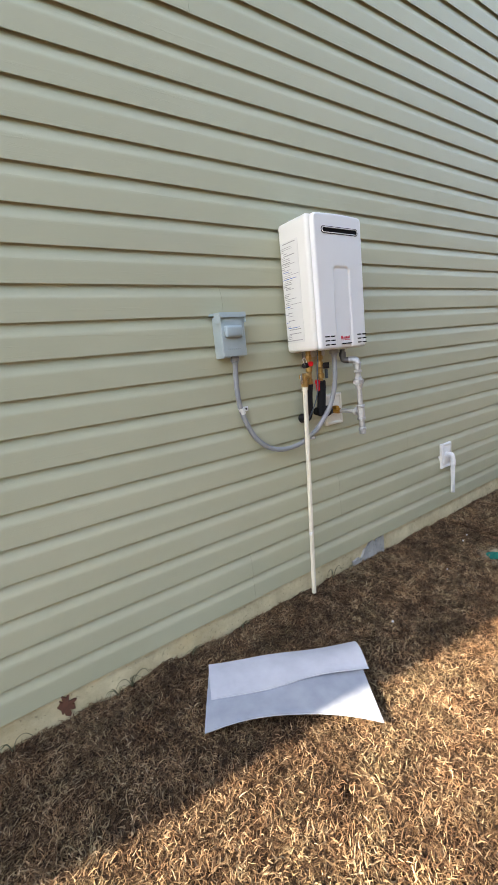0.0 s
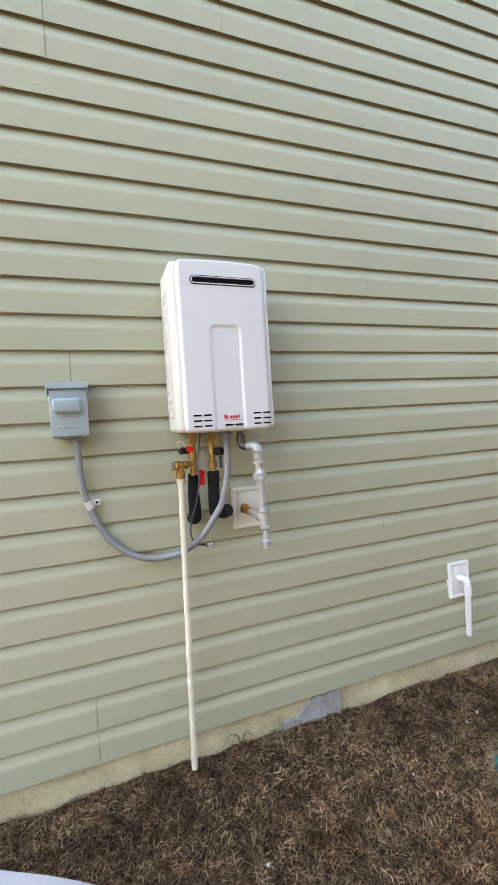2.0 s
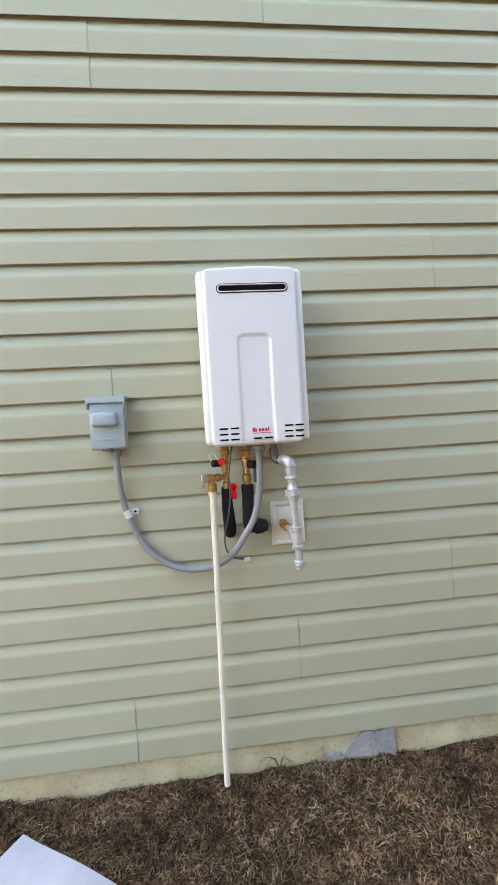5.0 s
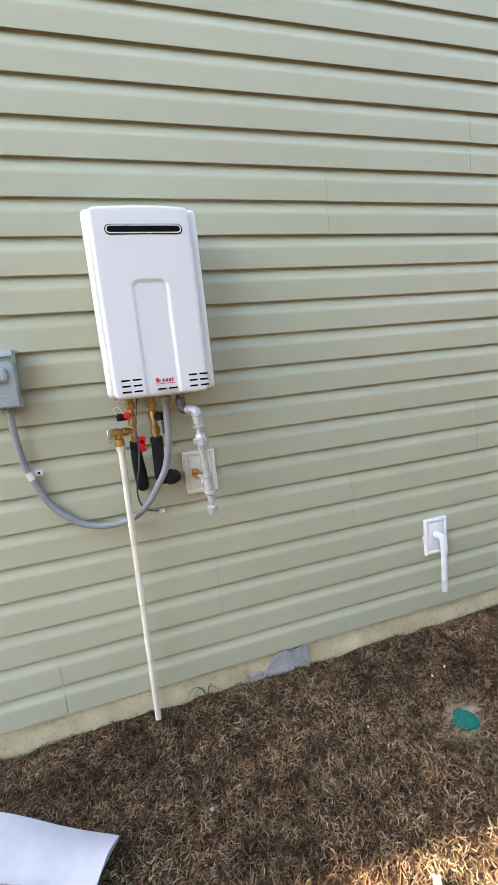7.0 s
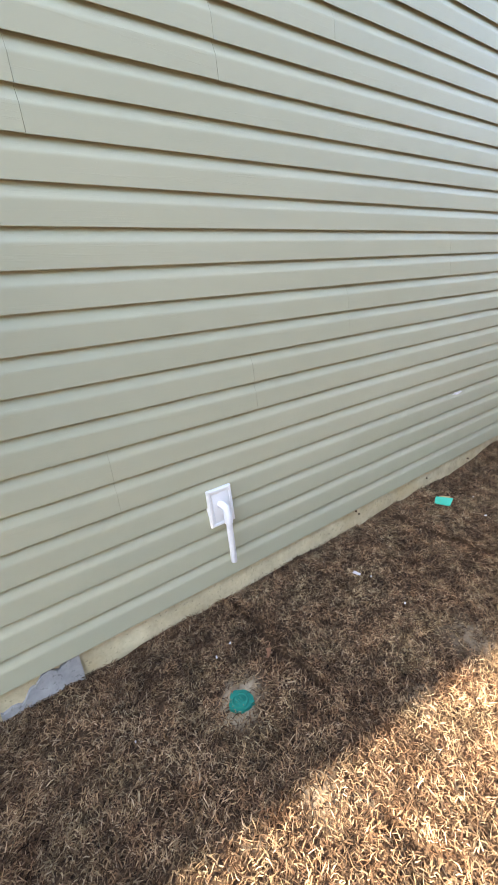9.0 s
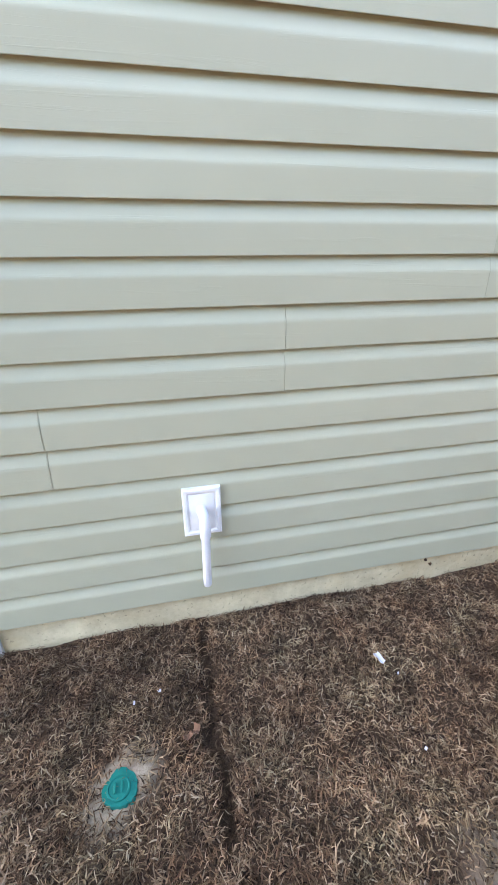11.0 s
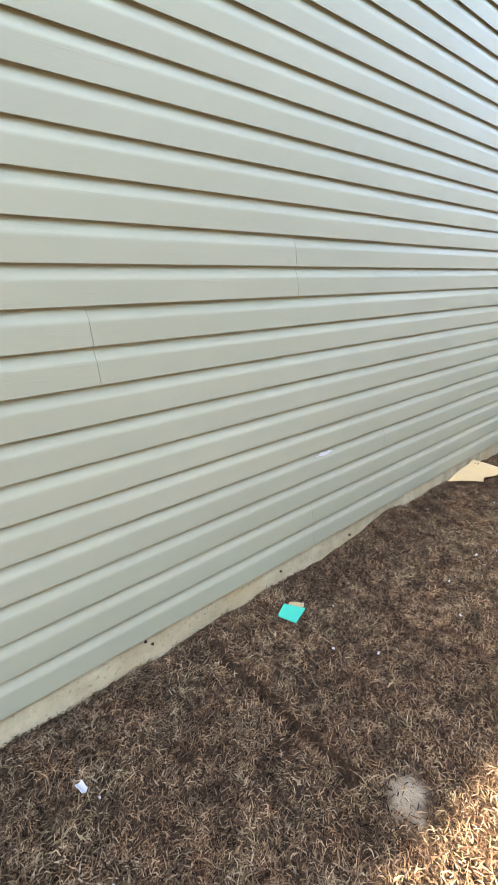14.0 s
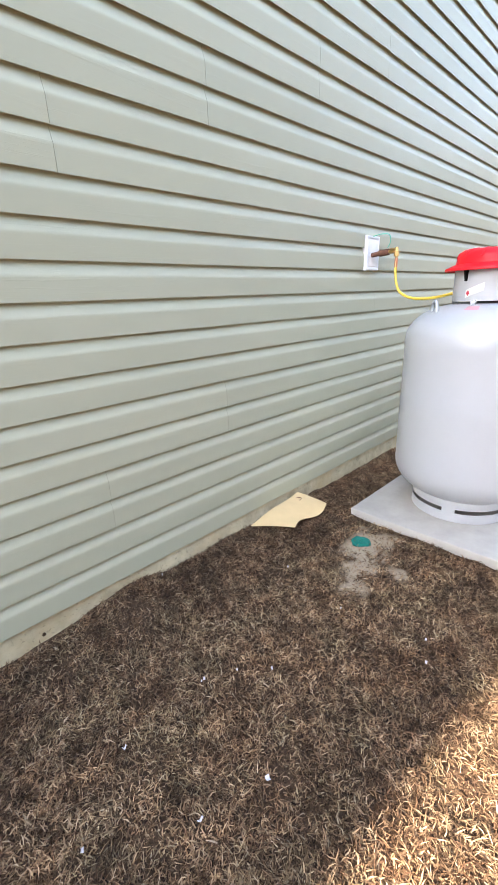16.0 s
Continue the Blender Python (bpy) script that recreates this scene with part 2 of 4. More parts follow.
def box(x0, x1, y0, y1, z0, z1, bevel=0.0, segments=2, bm=None):
    bm = bm or bmesh.new()
    r = bmesh.ops.create_cube(bm, size=1.0, matrix=Matrix.LocRotScale(((x0 + x1) / 2, (y0 + y1) / 2, (z0 + z1) / 2), None, (x1 - x0, y1 - y0, z1 - z0)))
    if bevel:
        edges = list({e for v in r["verts"] for e in v.link_edges})
        bmesh.ops.bevel(bm, geom=edges, offset=bevel, segments=segments, profile=0.5, affect="EDGES")
    return bm


def lathe(profile, centre=(0, 0, 0), axis=(0, 0, 1), n=40, bm=None):
    """Turns (radius, height) pairs round an axis through centre."""
    bm = bm or bmesh.new()
    q = Vector((0, 0, 1)).rotation_difference(Vector(axis).normalized()).to_matrix().to_4x4()
    m = Matrix.Translation(centre) @ q
    rings = []
    for r, h in profile:
        if r < 1e-6:
            rings.append([bm.verts.new(m @ Vector((0, 0, h)))])
        else:
            rings.append([bm.verts.new(m @ Vector((r * math.cos(2 * math.pi * i / n), r * math.sin(2 * math.pi * i / n), h))) for i in range(n)])
    for a, b in zip(rings, rings[1:]):
        for i in range(n):
            j = (i + 1) % n
            q4 = [a[i % len(a)], a[j % len(a)], b[j % len(b)], b[i % len(b)]]
            q4 = list(dict.fromkeys(q4))
            if len(q4) > 2:
                bm.faces.new(q4)
    return bm


def smooth_line(points, steps=10):
    """A rounded line through the points."""
    p = [Vector(v) for v in points]
    p = [2 * p[0] - p[1]] + p + [2 * p[-1] - p[-2]]
    out = []
    for a, b, c, d in zip(p, p[1:], p[2:], p[3:]):
        for i in range(steps):
            t = i / steps
            out.append(0.5 * (2 * b + (c - a) * t + (2 * a - 5 * b + 4 * c - d) * t * t + (3 * b - a - 3 * c + d) * t ** 3))
    out.append(p[-2])
    return out


def tube(points, radius, n=14, bm=None, caps=True):
    """A pipe along the points; radius may be a number or a list."""
    bm = bm or bmesh.new()
    p = [Vector(v) for v in points]
    rs = radius if isinstance(radius, (list, tuple)) else [radius] * len(p)
    side = None
    rings = []
    for i, v in enumerate(p):
        d = (p[min(i + 1, len(p) - 1)] - p[max(i - 1, 0)]).normalized()
        if side is None:
            side = d.orthogonal().normalized()
        side = (side - d * side.dot(d)).normalized()
        up = d.cross(side)
        rings.append([bm.verts.new(v + rs[i] * (math.cos(2 * math.pi * k / n) * side + math.sin(2 * math.pi * k / n) * up)) for k in range(n)])
    for a, b in zip(rings, rings[1:]):
        for k in range(n):
            bm.faces.new((a[k], a[(k + 1) % n], b[(k + 1) % n], b[k]))
    if caps:
        bm.faces.new(rings[0])
        bm.faces.new(rings[-1])
    return bm


def rod(a, b, r, n=16, bm=None):
    return tube([a, b], r, n, bm)


def stepped(a, b, stops, n=20, bm=None):
    """A turned fitting from a to b: stops are (share of the way, radius)."""
    a, b = Vector(a), Vector(b)
    length = (b - a).length
    prof = [(0, stops[0][0] * length)] + [(r, s * length) for s, r in stops] + [(0, stops[-1][0] * length)]
    return lathe(prof, a, b - a, n, bm)


def sheet(nu, nv, f, thick, bm=None):
    """A bent sheet: f(u, v) with u, v in 0..1, made solid by thick."""
    bm = bm or bmesh.new()
    g = [[bm.verts.new(f(i / nu, j / nv)) for j in range(nv + 1)] for i in range(nu + 1)]
    for i in range(nu):
        for j in range(nv):
            bm.faces.new((g[i][j], g[i + 1][j], g[i + 1][j + 1], g[i][j + 1]))
    bmesh.ops.recalc_face_normals(bm, faces=bm.faces)
    bmesh.ops.solidify(bm, geom=list(bm.faces), thickness=thick)
    return bm


# ---- the house ----
WALL = 1.57            # plane of the siding's butt edges
X0, X1 = -4.1, 15.0
Z0, COURSE = 0.08, 0.127
TOP = Z0 + COURSE * 52


def smoothstep(a, b, x):
    t = min(1.0, max(0.0, (x - a) / (b - a)))
    return t * t * (3 - 2 * t)


def structure(name, bm, material, label, smooth=0.0):
    return tagged(part(name, bm, material, None, label, smooth), category=name.split("_")[0], kind="structure")


wall_1 = structure("wall_1", box(X0 + 0.02, X1 - 0.02, WALL + 0.0225, WALL + 0.16, 0.06, TOP + 0.04), M_TRIM, "sage green vinyl-sided house wall above a concrete foundation")
structure("wall_2", box(X0 + 0.02, X0 + 0.16, WALL + 0.16, 9.4, 0.06, TOP + 0.04), M_VINYL, "plain end wall of the house, out of sight")
structure("wall_3", box(X1 - 0.16, X1 - 0.02, WALL + 0.16, 9.4, 0.06, TOP + 0.04), M_VINYL, "plain far end wall of the house")
structure("wall_4", box(X0 + 0.02, X1 - 0.02, 9.4, 9.54, 0.06, TOP + 0.04), M_VINYL, "plain back wall of the house, out of sight")


def roof_mesh():
    bm = bmesh.new()
    a, b, c, d = X0 - 0.05, X1 + 0.05, WALL - 0.3, 9.84
    z = TOP + 0.04
    low = [bm.verts.new(v) for v in ((a, c, z), (b, c, z), (b, d, z), (a, d, z))]
    up = [bm.verts.new(v) for v in ((a, c, z + 0.15), (b, c, z + 0.15), (b, d, z + 0.15), (a, d, z + 0.15))]
    r0, r1 = bm.verts.new((a + 4.2, (c + d) / 2, z + 2.1)), bm.verts.new((b - 4.2, (c + d) / 2, z + 2.1))
    bm.faces.new(low[::-1])
    for i in range(4):
        j = (i + 1) % 4
        bm.faces.new((low[i], low[j], up[j], up[i]))
    bm.faces.new((up[0], up[1], r1, r0))
    bm.faces.new((up[1], up[2], r1))
    bm.faces.new((up[2], up[3], r0, r1))
    bm.faces.new((up[3], up[0], r0))
    return bm


structure("roof", roof_mesh(), M_SHINGLE, "hipped roof with dark shingles over the house")


def foundation_mesh():
    """A slab edge with a rough, slightly wavy face."""
    bm = bmesh.new()
    nx, zs = 420, (-0.35, -0.06, -0.03, 0.0, 0.03, 0.055, 0.083)
    rows = []
    for i in range(nx + 1):
        x = X0 + (X1 - X0) * i / nx
        rows.append([bm.verts.new((x, 1.583 + 0.006 * noise.noise((x * 5, z * 20, 3)) + 0.010 * noise.noise((x * 1.3, z * 5, 7)), z)) for z in zs]
                    + [bm.verts.new((x, WALL + 0.15, zs[-1]))])
    for a, b in zip(rows, rows[1:]):
        for j in range(len(zs)):
            bm.faces.new((a[j], b[j], b[j + 1], a[j + 1]))
    return bm


structure("foundation", foundation_mesh(), M_FOUND, "worn tan concrete foundation strip under the siding", 50)


def siding_profile():
    """One double panel: (out from the sheathing plane, height) pairs from the bottom up: a turned-under butt, the flat face,
    a soft crease and the sloped shelf that runs up behind the next butt."""
    front, back = 0.0178, 0.0036
    pts = []
    for k in (0, 1):
        z = k * COURSE
        pts += [(front - 0.0016, z + 0.034)] if k == 0 else [(back - 0.0008, z + 0.034), (front - 0.0016, z + 0.034)]
        pts += [(front - 0.0015, z + 0.0006), (front - 0.0011, z - 0.0004), (front - 0.0004, z), (front, z + 0.0014)]
        pts += [(front, z + 0.068), (front, z + 0.0745), (front - 0.0003, z + 0.0785), (front - 0.0011, z + 0.0825), (front - 0.0024, z + 0.0865)]
        pts += [(front - 0.0040, z + 0.0905), (back + 0.0004, z + 0.1205), (back - 0.0004, z + 0.1235)]
    pts += [(back - 0.0012, 2 * COURSE + 0.034)]
    return pts


PROFILE = siding_profile()
PANEL = 3.64


def panel_mesh(length, name):
    """A panel of that length whose far end laps a little over its neighbour, with a narrow gap at the lap."""
    bm = bmesh.new()
    xs = [0.0, 0.0185, 0.0195, 0.0225, 0.0235] + [length * i / 8 for i in range(1, 8)] + [length - 0.012, length]
    ring = []
    for i, x in enumerate(xs):
        lift = 0.0018 * x / length + (0.0003 if i == len(xs) - 1 else 0.0)
        lift -= 0.0009 if i in (2, 3) and length > 3 else 0.0
        wob = 0.0009 * noise.noise((x * 0.9, length, 2.0))
        ring.append([bm.verts.new((x, -(o + lift + wob), z)) for o, z in PROFILE])
    for a, b in zip(ring, ring[1:]):
        for j in range(len(PROFILE) - 1):
            bm.faces.new((a[j], b[j], b[j + 1], a[j + 1]))
    # the turned-in end that shows at the lap
    for j in range(len(PROFILE) - 1):
        a, b = ring[-1][j], ring[-1][j + 1]
        c, d = (bm.verts.new((v.co.x, v.co.y + 0.0020, v.co.z)) for v in (b, a))
        bm.faces.new((a, b, c, d))
    me = bpy.data.meshes.new(name)
    bm.to_mesh(me)
    bm.free()
    me.materials.append(M_VINYL)
    for p in me.polygons:
        p.use_smooth = True
    me.set_sharp_from_angle(angle=radians(11))
    return me


full_panel = panel_mesh(PANEL + 0.02, "siding_panel")
ROW_SHIFT = (1.0, 1.655, 2.31, 3.02, 3.675)
rng = random.Random(5)
for row in range(26):
    z = Z0 + 2 * row * COURSE
    x = (2.29 if row == 7 else ROW_SHIFT[row % 5]) - 2 * PANEL
    while x < X1:
        a, b = max(x, X0), min(x + PANEL, X1)
        if b - a > 0.05:
            whole = a == x and b == x + PANEL
            me = full_panel if whole else panel_mesh(b - a, "siding_panel")
            ob = new("siding_panel", me)
            ob.parent = wall_1
            ob.location = (a - (0.02 if whole else 0.0) + (rng.uniform(-0.0012, 0.0012) if whole else 0.0), WALL + 0.0178, z + rng.uniform(-0.0006, 0.0006))
        x += PANEL
# corner boards that close the siding's ends
for cx in (X0 - 0.01, X1 - 0.07):
    part("corner_board", box(cx, cx + 0.08, WALL - 0.012, WALL + 0.03, 0.07, TOP + 0.02, 0.003), M_TRIM, wall_1)


# ---- the ground ----
BARE = [(2.47, 0.68, 0.075, 0.45), (2.54, 0.61, 0.05, 0.4), (2.93, 0.68, 0.06, 0.4), (2.24, 0.72, 0.035, 0.4), (3.33, 0.70, 0.11, 0.5), (2.45, 1.08, 0.098),
        (6.46, 1.03, 0.17), (6.33, 1.00, 0.15), (6.20, 0.95, 0.12), (6.06, 0.89, 0.07), (6.29, 0.80, 0.06), (3.98, 0.62, 0.07)]
SEAMS = [(2.705, 0.90, 1.56, 0.021, 1.1), (3.90, 0.72, 1.50, 0.023, 1.2), (3.17, 0.95, 1.45, 0.012, 0.5), (1.42, 1.0, 1.5, 0.012, 0.35), (0.74, 0.45, 0.95, 0.014, 0.6), (2.55, 0.36, 0.56, 0.013, 0.6)]
HOLES = [(2.672, 1.15, 0.026), (0.70, 0.71, 0.018), (0.78, 0.72, 0.015)]
PAD = (6.645, 7.56, 0.36, 1.275)


def bare_share(x, y):
    s = 0.0
    wob = 0.6 * noise.noise((x * 9, y * 9, 1.0)) + 0.5 * noise.noise((x * 23, y * 23, 4.0)) + 0.3 * noise.noise((x * 50, y * 50, 6.0))
    for cx, cy, r, *share in BARE:
        d = math.hypot(x - cx, y - cy) / r
        if d < 1.8:
            s = max(s, (share[0] if share else 1.0) * (1 - smoothstep(0.35, 1.3, d + wob)))
    return s


def seam_depth(x, y):
    s = 0.0
    for sx, y0, y1, w, k in SEAMS:
        d = abs(x - sx - 0.025 * noise.noise((0, y * 4, sx)) - 0.016 * noise.noise((0, y * 19, sx)))
        if d < w * 1.6 and y0 < y < y1:
            s = max(s, k * (1 - smoothstep(0.3 * w, 1.4 * w, d)))
    for cx, cy, r in HOLES:
        d = math.hypot(x - cx, y - cy)
        s = max(s, 1.25 * (1 - smoothstep(0.6 * r, 1.3 * r, d)))
    return s


def ground_z(x, y, fine=True):
    z = -0.066 + 0.030 * smoothstep(1.15, 1.58, y)
    z += 0.008 * noise.noise((x * 1.9, y * 1.9, 0.5))
    near = smoothstep(1.35, 1.58, y)
    z += near * (0.055 * math.exp(-((x - 5.3) / 0.30) ** 2) + 0.022 * math.exp(-((x - 6.1) / 0.5) ** 2) + 0.014 * noise.noise((x * 3.1, 0, 9)) + 0.012 * noise.noise((x * 9.5, 0, 4)))
    if fine:
        z += 0.011 * noise.noise((x * 11, y * 11, 2.5)) - 0.060 * seam_depth(x, y) + 0.010 * bare_share(x, y)
    return z


def ground_mesh():
    """One sheet: a fine middle and coarse steps out to the horizon."""
    def steps(a, b, d, far):
        n = round((b - a) / d)
        mid = [a + (b - a) * i / n for i in range(n + 1)]
        out = []
        for k in far:
            out.append(k)
        return [a - k for k in reversed(out)] + mid + [b + k for k in out]
    far = [0.3, 1, 3, 8, 25, 80, 300, 1200, 3000]
    xs, ys = steps(-1.6, 9.2, 0.03, far), steps(-0.9, 1.74, 0.03, far)
    verts, faces, bare = [], [], []
    for x in xs:
        for y in ys:
            inner = -1.6 <= x <= 9.2 and -0.9 <= y <= 1.74
            verts.append((x, y, ground_z(x, y, inner) if inner else (ground_z(x, min(max(y, -0.9), 1.74), False) if -4 < x < 16 and -4 < y < 5 else -0.05)))
            bare.append(bare_share(x, y) if inner else 0.0)
    n = len(ys)
    for i in range(len(xs) - 1):
        for j in range(n - 1):
            faces.append((i * n + j, (i + 1) * n + j, (i + 1) * n + j + 1, i * n + j + 1))
    me = bpy.data.meshes.new("ground")
    me.from_pydata(verts, [], faces)
    at = me.attributes.new("bare", "FLOAT", "POINT")
    at.data.foreach_set("value", bare)
    me.materials.append(M_SOIL)
    for p in me.polygons:
        p.use_smooth = True
    return me


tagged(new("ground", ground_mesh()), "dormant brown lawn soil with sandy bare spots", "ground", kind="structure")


def blades(name, count, region, lengths, widths, pitch, seed, material, label, d=0.0125, clear=None):
    """Loose dry blades of grass, two faces each, scattered over the region."""
    r = np.random.RandomState(seed)
    x0, x1, y0, y1 = region
    x, y = r.uniform(x0, x1, count), r.uniform(y0, y1, count)
    # a coarse map of height and cover, read at each blade
    gx, gy = np.arange(x0, x1 + d, d), np.arange(y0, y1 + d, d)
    hmap = np.array([[ground_z(a, b) for b in gy] for a in gx])
    cover = np.array([[1 - 0.92 * bare_share(a, b) - 1.1 * seam_depth(a, b) for b in gy] for a in gx])
    clump = np.array([[0.62 + 0.55 * noise.noise((a * 6, b * 6, 8.0)) + 0.35 * noise.noise((a * 15, b * 15, 3.0)) for b in gy] for a in gx])
    lean = np.array([[noise.noise((a * 2.6, b * 2.6, 5.0)) for b in gy] for a in gx])
    i, j = np.clip(((x - x0) / d).astype(int), 0, len(gx) - 1), np.clip(((y - y0) / d).astype(int), 0, len(gy) - 1)
    keep = r.uniform(0, 1, count) < np.clip(cover[i, j], 0, 1) * np.clip(clump[i, j] + 0.25, 0.25, 1)
    keep &= ~((x > PAD[0] - 0.012) & (x < PAD[1] + 0.012) & (y > PAD[2] - 0.012) & (y < PAD[3] + 0.012))
    if clear:
        keep &= ~((x > clear[0]) & (x < clear[1]) & (y > clear[2]))
    x, y, i, j = x[keep], y[keep], i[keep], j[keep]
    n = len(x)
    z = hmap[i, j] + r.uniform(-0.002, 0.006, n)
    heading = lean[i, j] * 4.0 + r.normal(0, 2.4, n)
    length = r.uniform(*lengths, n) * (0.75 + 0.5 * np.clip(clump[i, j], 0, 1))
    width = r.uniform(*widths, n)
    p0 = np.radians(r.uniform(*pitch, n))
    p1 = p0 - np.radians(r.uniform(5, 42, n))
    turn = heading + r.normal(0, 0.5, n)
    def step(a, p):
        return np.stack([np.cos(a) * np.cos(p), np.sin(a) * np.cos(p), np.sin(p)], 1)
    base = np.stack([x, y, z], 1)
    mid = base + step(heading, p0) * (length * 0.5)[:, None]
    tip = mid + step(turn, p1) * (length * 0.5)[:, None]
    tip[:, 2] = np.maximum(tip[:, 2], z + 0.001)
    limit = 1.578
    for q in (base, mid, tip):
        q[:, 1] = np.minimum(q[:, 1], limit)
    roll = r.normal(0, 0.7, n)
    side = np.stack([-np.sin(heading) * np.cos(roll), np.cos(heading) * np.cos(roll), np.sin(roll)], 1) * (width / 2)[:, None]
    v = np.stack([base - side, base + side, mid + side * 0.9, mid - side * 0.9, tip], 1).reshape(-1, 3)
    o = np.arange(n) * 5
    loops = np.stack([o, o + 1, o + 2, o + 3, o + 3, o + 2, o + 4], 1).ravel()
    starts = np.stack([np.arange(n) * 7, np.arange(n) * 7 + 4], 1).ravel()
    me = bpy.data.meshes.new(name)
    me.vertices.add(len(v))
    me.vertices.foreach_set("co", v.ravel())
    me.loops.add(len(loops))
    me.loops.foreach_set("vertex_index", loops.astype(np.int32))
    me.polygons.add(2 * n)
    me.polygons.foreach_set("loop_start", starts.astype(np.int32))
    me.update(calc_edges=True)
    me.materials.append(material)
    return tagged(new(name, me), label, "grass", kind="stuff")


LAWN = (-1.0, 8.8, -0.25, 1.578)
# low thatch layer, coloured dark for the shade between the grass blades
blades("thatch", 290000, LAWN, (0.010, 0.030), (0.0018, 0.0040), (0, 28), 7, M_SHADED_THATCH, "dead thatch under the lawn grass, darkened as shade between blades")
blades("grass", 680000, LAWN, (0.013, 0.036), (0.0020, 0.0044), (4, 54), 11, M_STRAW, "matted dormant straw-brown lawn grass beside the house")


blades("lawn", 220000, (-4.0, 15.0, -4.75, 1.578), (0.03, 0.07), (0.004, 0.009), (6, 60), 13, M_STRAW, "dormant straw-brown lawn between the house and the added wall", 0.06, LAWN)


# ---- unseen walls and a roof, added behind the camera to block low sky light ----
structure("wall_5", box(-2.5, 19.0, -5.0, -4.8, -0.2, 6.1), M_BLOCKER, "unseen grey wall added behind the camera to block low sky light")
structure("wall_6", box(-2.5, 19.0, -12.0, -5.02, -0.2, 6.1), M_BLOCKER, "unseen block added behind the light-blocking wall")
# two more added walls: they cut horizon glare on the tank and siding
structure("wall_7", box(20.0, 27.0, -4.7, 12.0, -0.2, 5.4), M_BLOCKER, "plain wall added at the far end to block horizon sky")
structure("wall_8", box(-24.0, -17.0, -16.0, 12.0, -0.2, 5.0), M_BLOCKER, "plain wall added at the sun end to cut low sky glare")
bm = bmesh.new()
vs = [bm.verts.new(v) for v in ((-2.9, -4.4, 6.1), (19.4, -4.4, 6.1), (19.4, -12.4, 6.1), (-2.9, -12.4, 6.1), (1.1, -8.4, 8.1), (15.4, -8.4, 8.1))]
for f in ((0, 1, 2, 3), (0, 1, 5, 4), (2, 3, 4, 5), (1, 2, 5), (3, 0, 4)):
    bm.faces.new([vs[k] for k in f])
structure("roof_2", bm, M_SHINGLE, "unseen dark roof added over the light-blocking wall")

# ---- foundation details ----
def patch_mesh():
    bm = bmesh.new()
    n = 30
    rows = []
    for i in range(n + 1):
        x = 1.74 + 0.292 * i / n
        low = -0.05
        full = smoothstep(1.80, 1.90, x)
        high = min(0.0815, 0.004 + 0.060 * full + 0.024 * noise.noise((x * 18, 0, 3)) + 0.018 * noise.noise((x * 70, 0, 5)) + 0.020 * smoothstep(1.95, 2.02, x))
        rows.append([bm.verts.new((x, 1.5725 + 0.004 * noise.noise((x * 30, z * 30, 1)), z)) for z in (low, (low + high) / 2, high)] + [bm.verts.new((x, 1.59, high))])
    for a, b in zip(rows, rows[1:]):
        for j in range(3):
            bm.faces.new((a[j], b[j], b[j + 1], a[j + 1]))
    for r in (rows[0], rows[-1]):
        w = bm.verts.new((r[0].co.x, 1.59, -0.05))
        bm.faces.new((r[0], r[1], r[2], r[3], w))
    return bm


tagged(part("mortar_patch", patch_mesh(), M_PATCH), "blue-grey mortar patch on the concrete foundation", "mortar patch")


def blot(cx, cz, w, h, y, seed, material, name, label):
    """A ragged flat stain of that size on an upright face."""
    bm = bmesh.new()
    n = 64
    ring = [(math.cos(2 * math.pi * i / n), math.sin(2 * math.pi * i / n)) for i in range(n)]
    k = [1 + 0.9 * noise.noise((a * 1.7 + seed, b * 1.7, seed)) + 0.45 * noise.noise((a * 4, b * 4, seed)) + 0.3 * noise.noise((a * 11, b * 11, seed)) for a, b in ring]
    f = [bm.verts.new((cx + a * w / 2 * s, y, cz + b * h / 2 * s)) for (a, b), s in zip(ring, k)]
    g = [bm.verts.new((v.co.x, y + 0.012, v.co.z)) for v in f]
    bm.faces.new(f)
    for i in range(n):
        bm.faces.new((f[i], f[(i + 1) % n], g[(i + 1) % n], g[i]))
    return tagged(part(name, bm, material, None, label, 0), category="stain", kind="structure")


blot(0.075, 0.030, 0.06, 0.075, 1.574, 2.0, M_RUST, "trim_stain", "dark red-brown stain on the concrete foundation")
blot(4.765, 0.5600, 0.110, 0.013, 1.5725, 5.0, M_BLOCK, "trim_scuff", "thin white scuff mark on the green siding")
blot(1.452, 0.765, 0.006, 0.055, WALL - 0.0010, 7.0, M_BLOCK, "trim_drip", "pale dried drip on the green siding")

# ---- tankless water heater ----
HX0, HX1, HZ0, HZ1 = 1.338, 1.697, 1.283, 1.868
HFRONT, HBACK = 1.338, 1.553
heater = thing("water_heater", (1.515, 1.45, HZ0), "white tankless gas water heater mounted on the green siding", "water heater")
bm = box(HX0, HX1, HFRONT + 0.020, HBACK, HZ0, HZ1, 0.018, 5)
body = part("body", bm, M_SIDE, heater, "ivory painted steel casing")


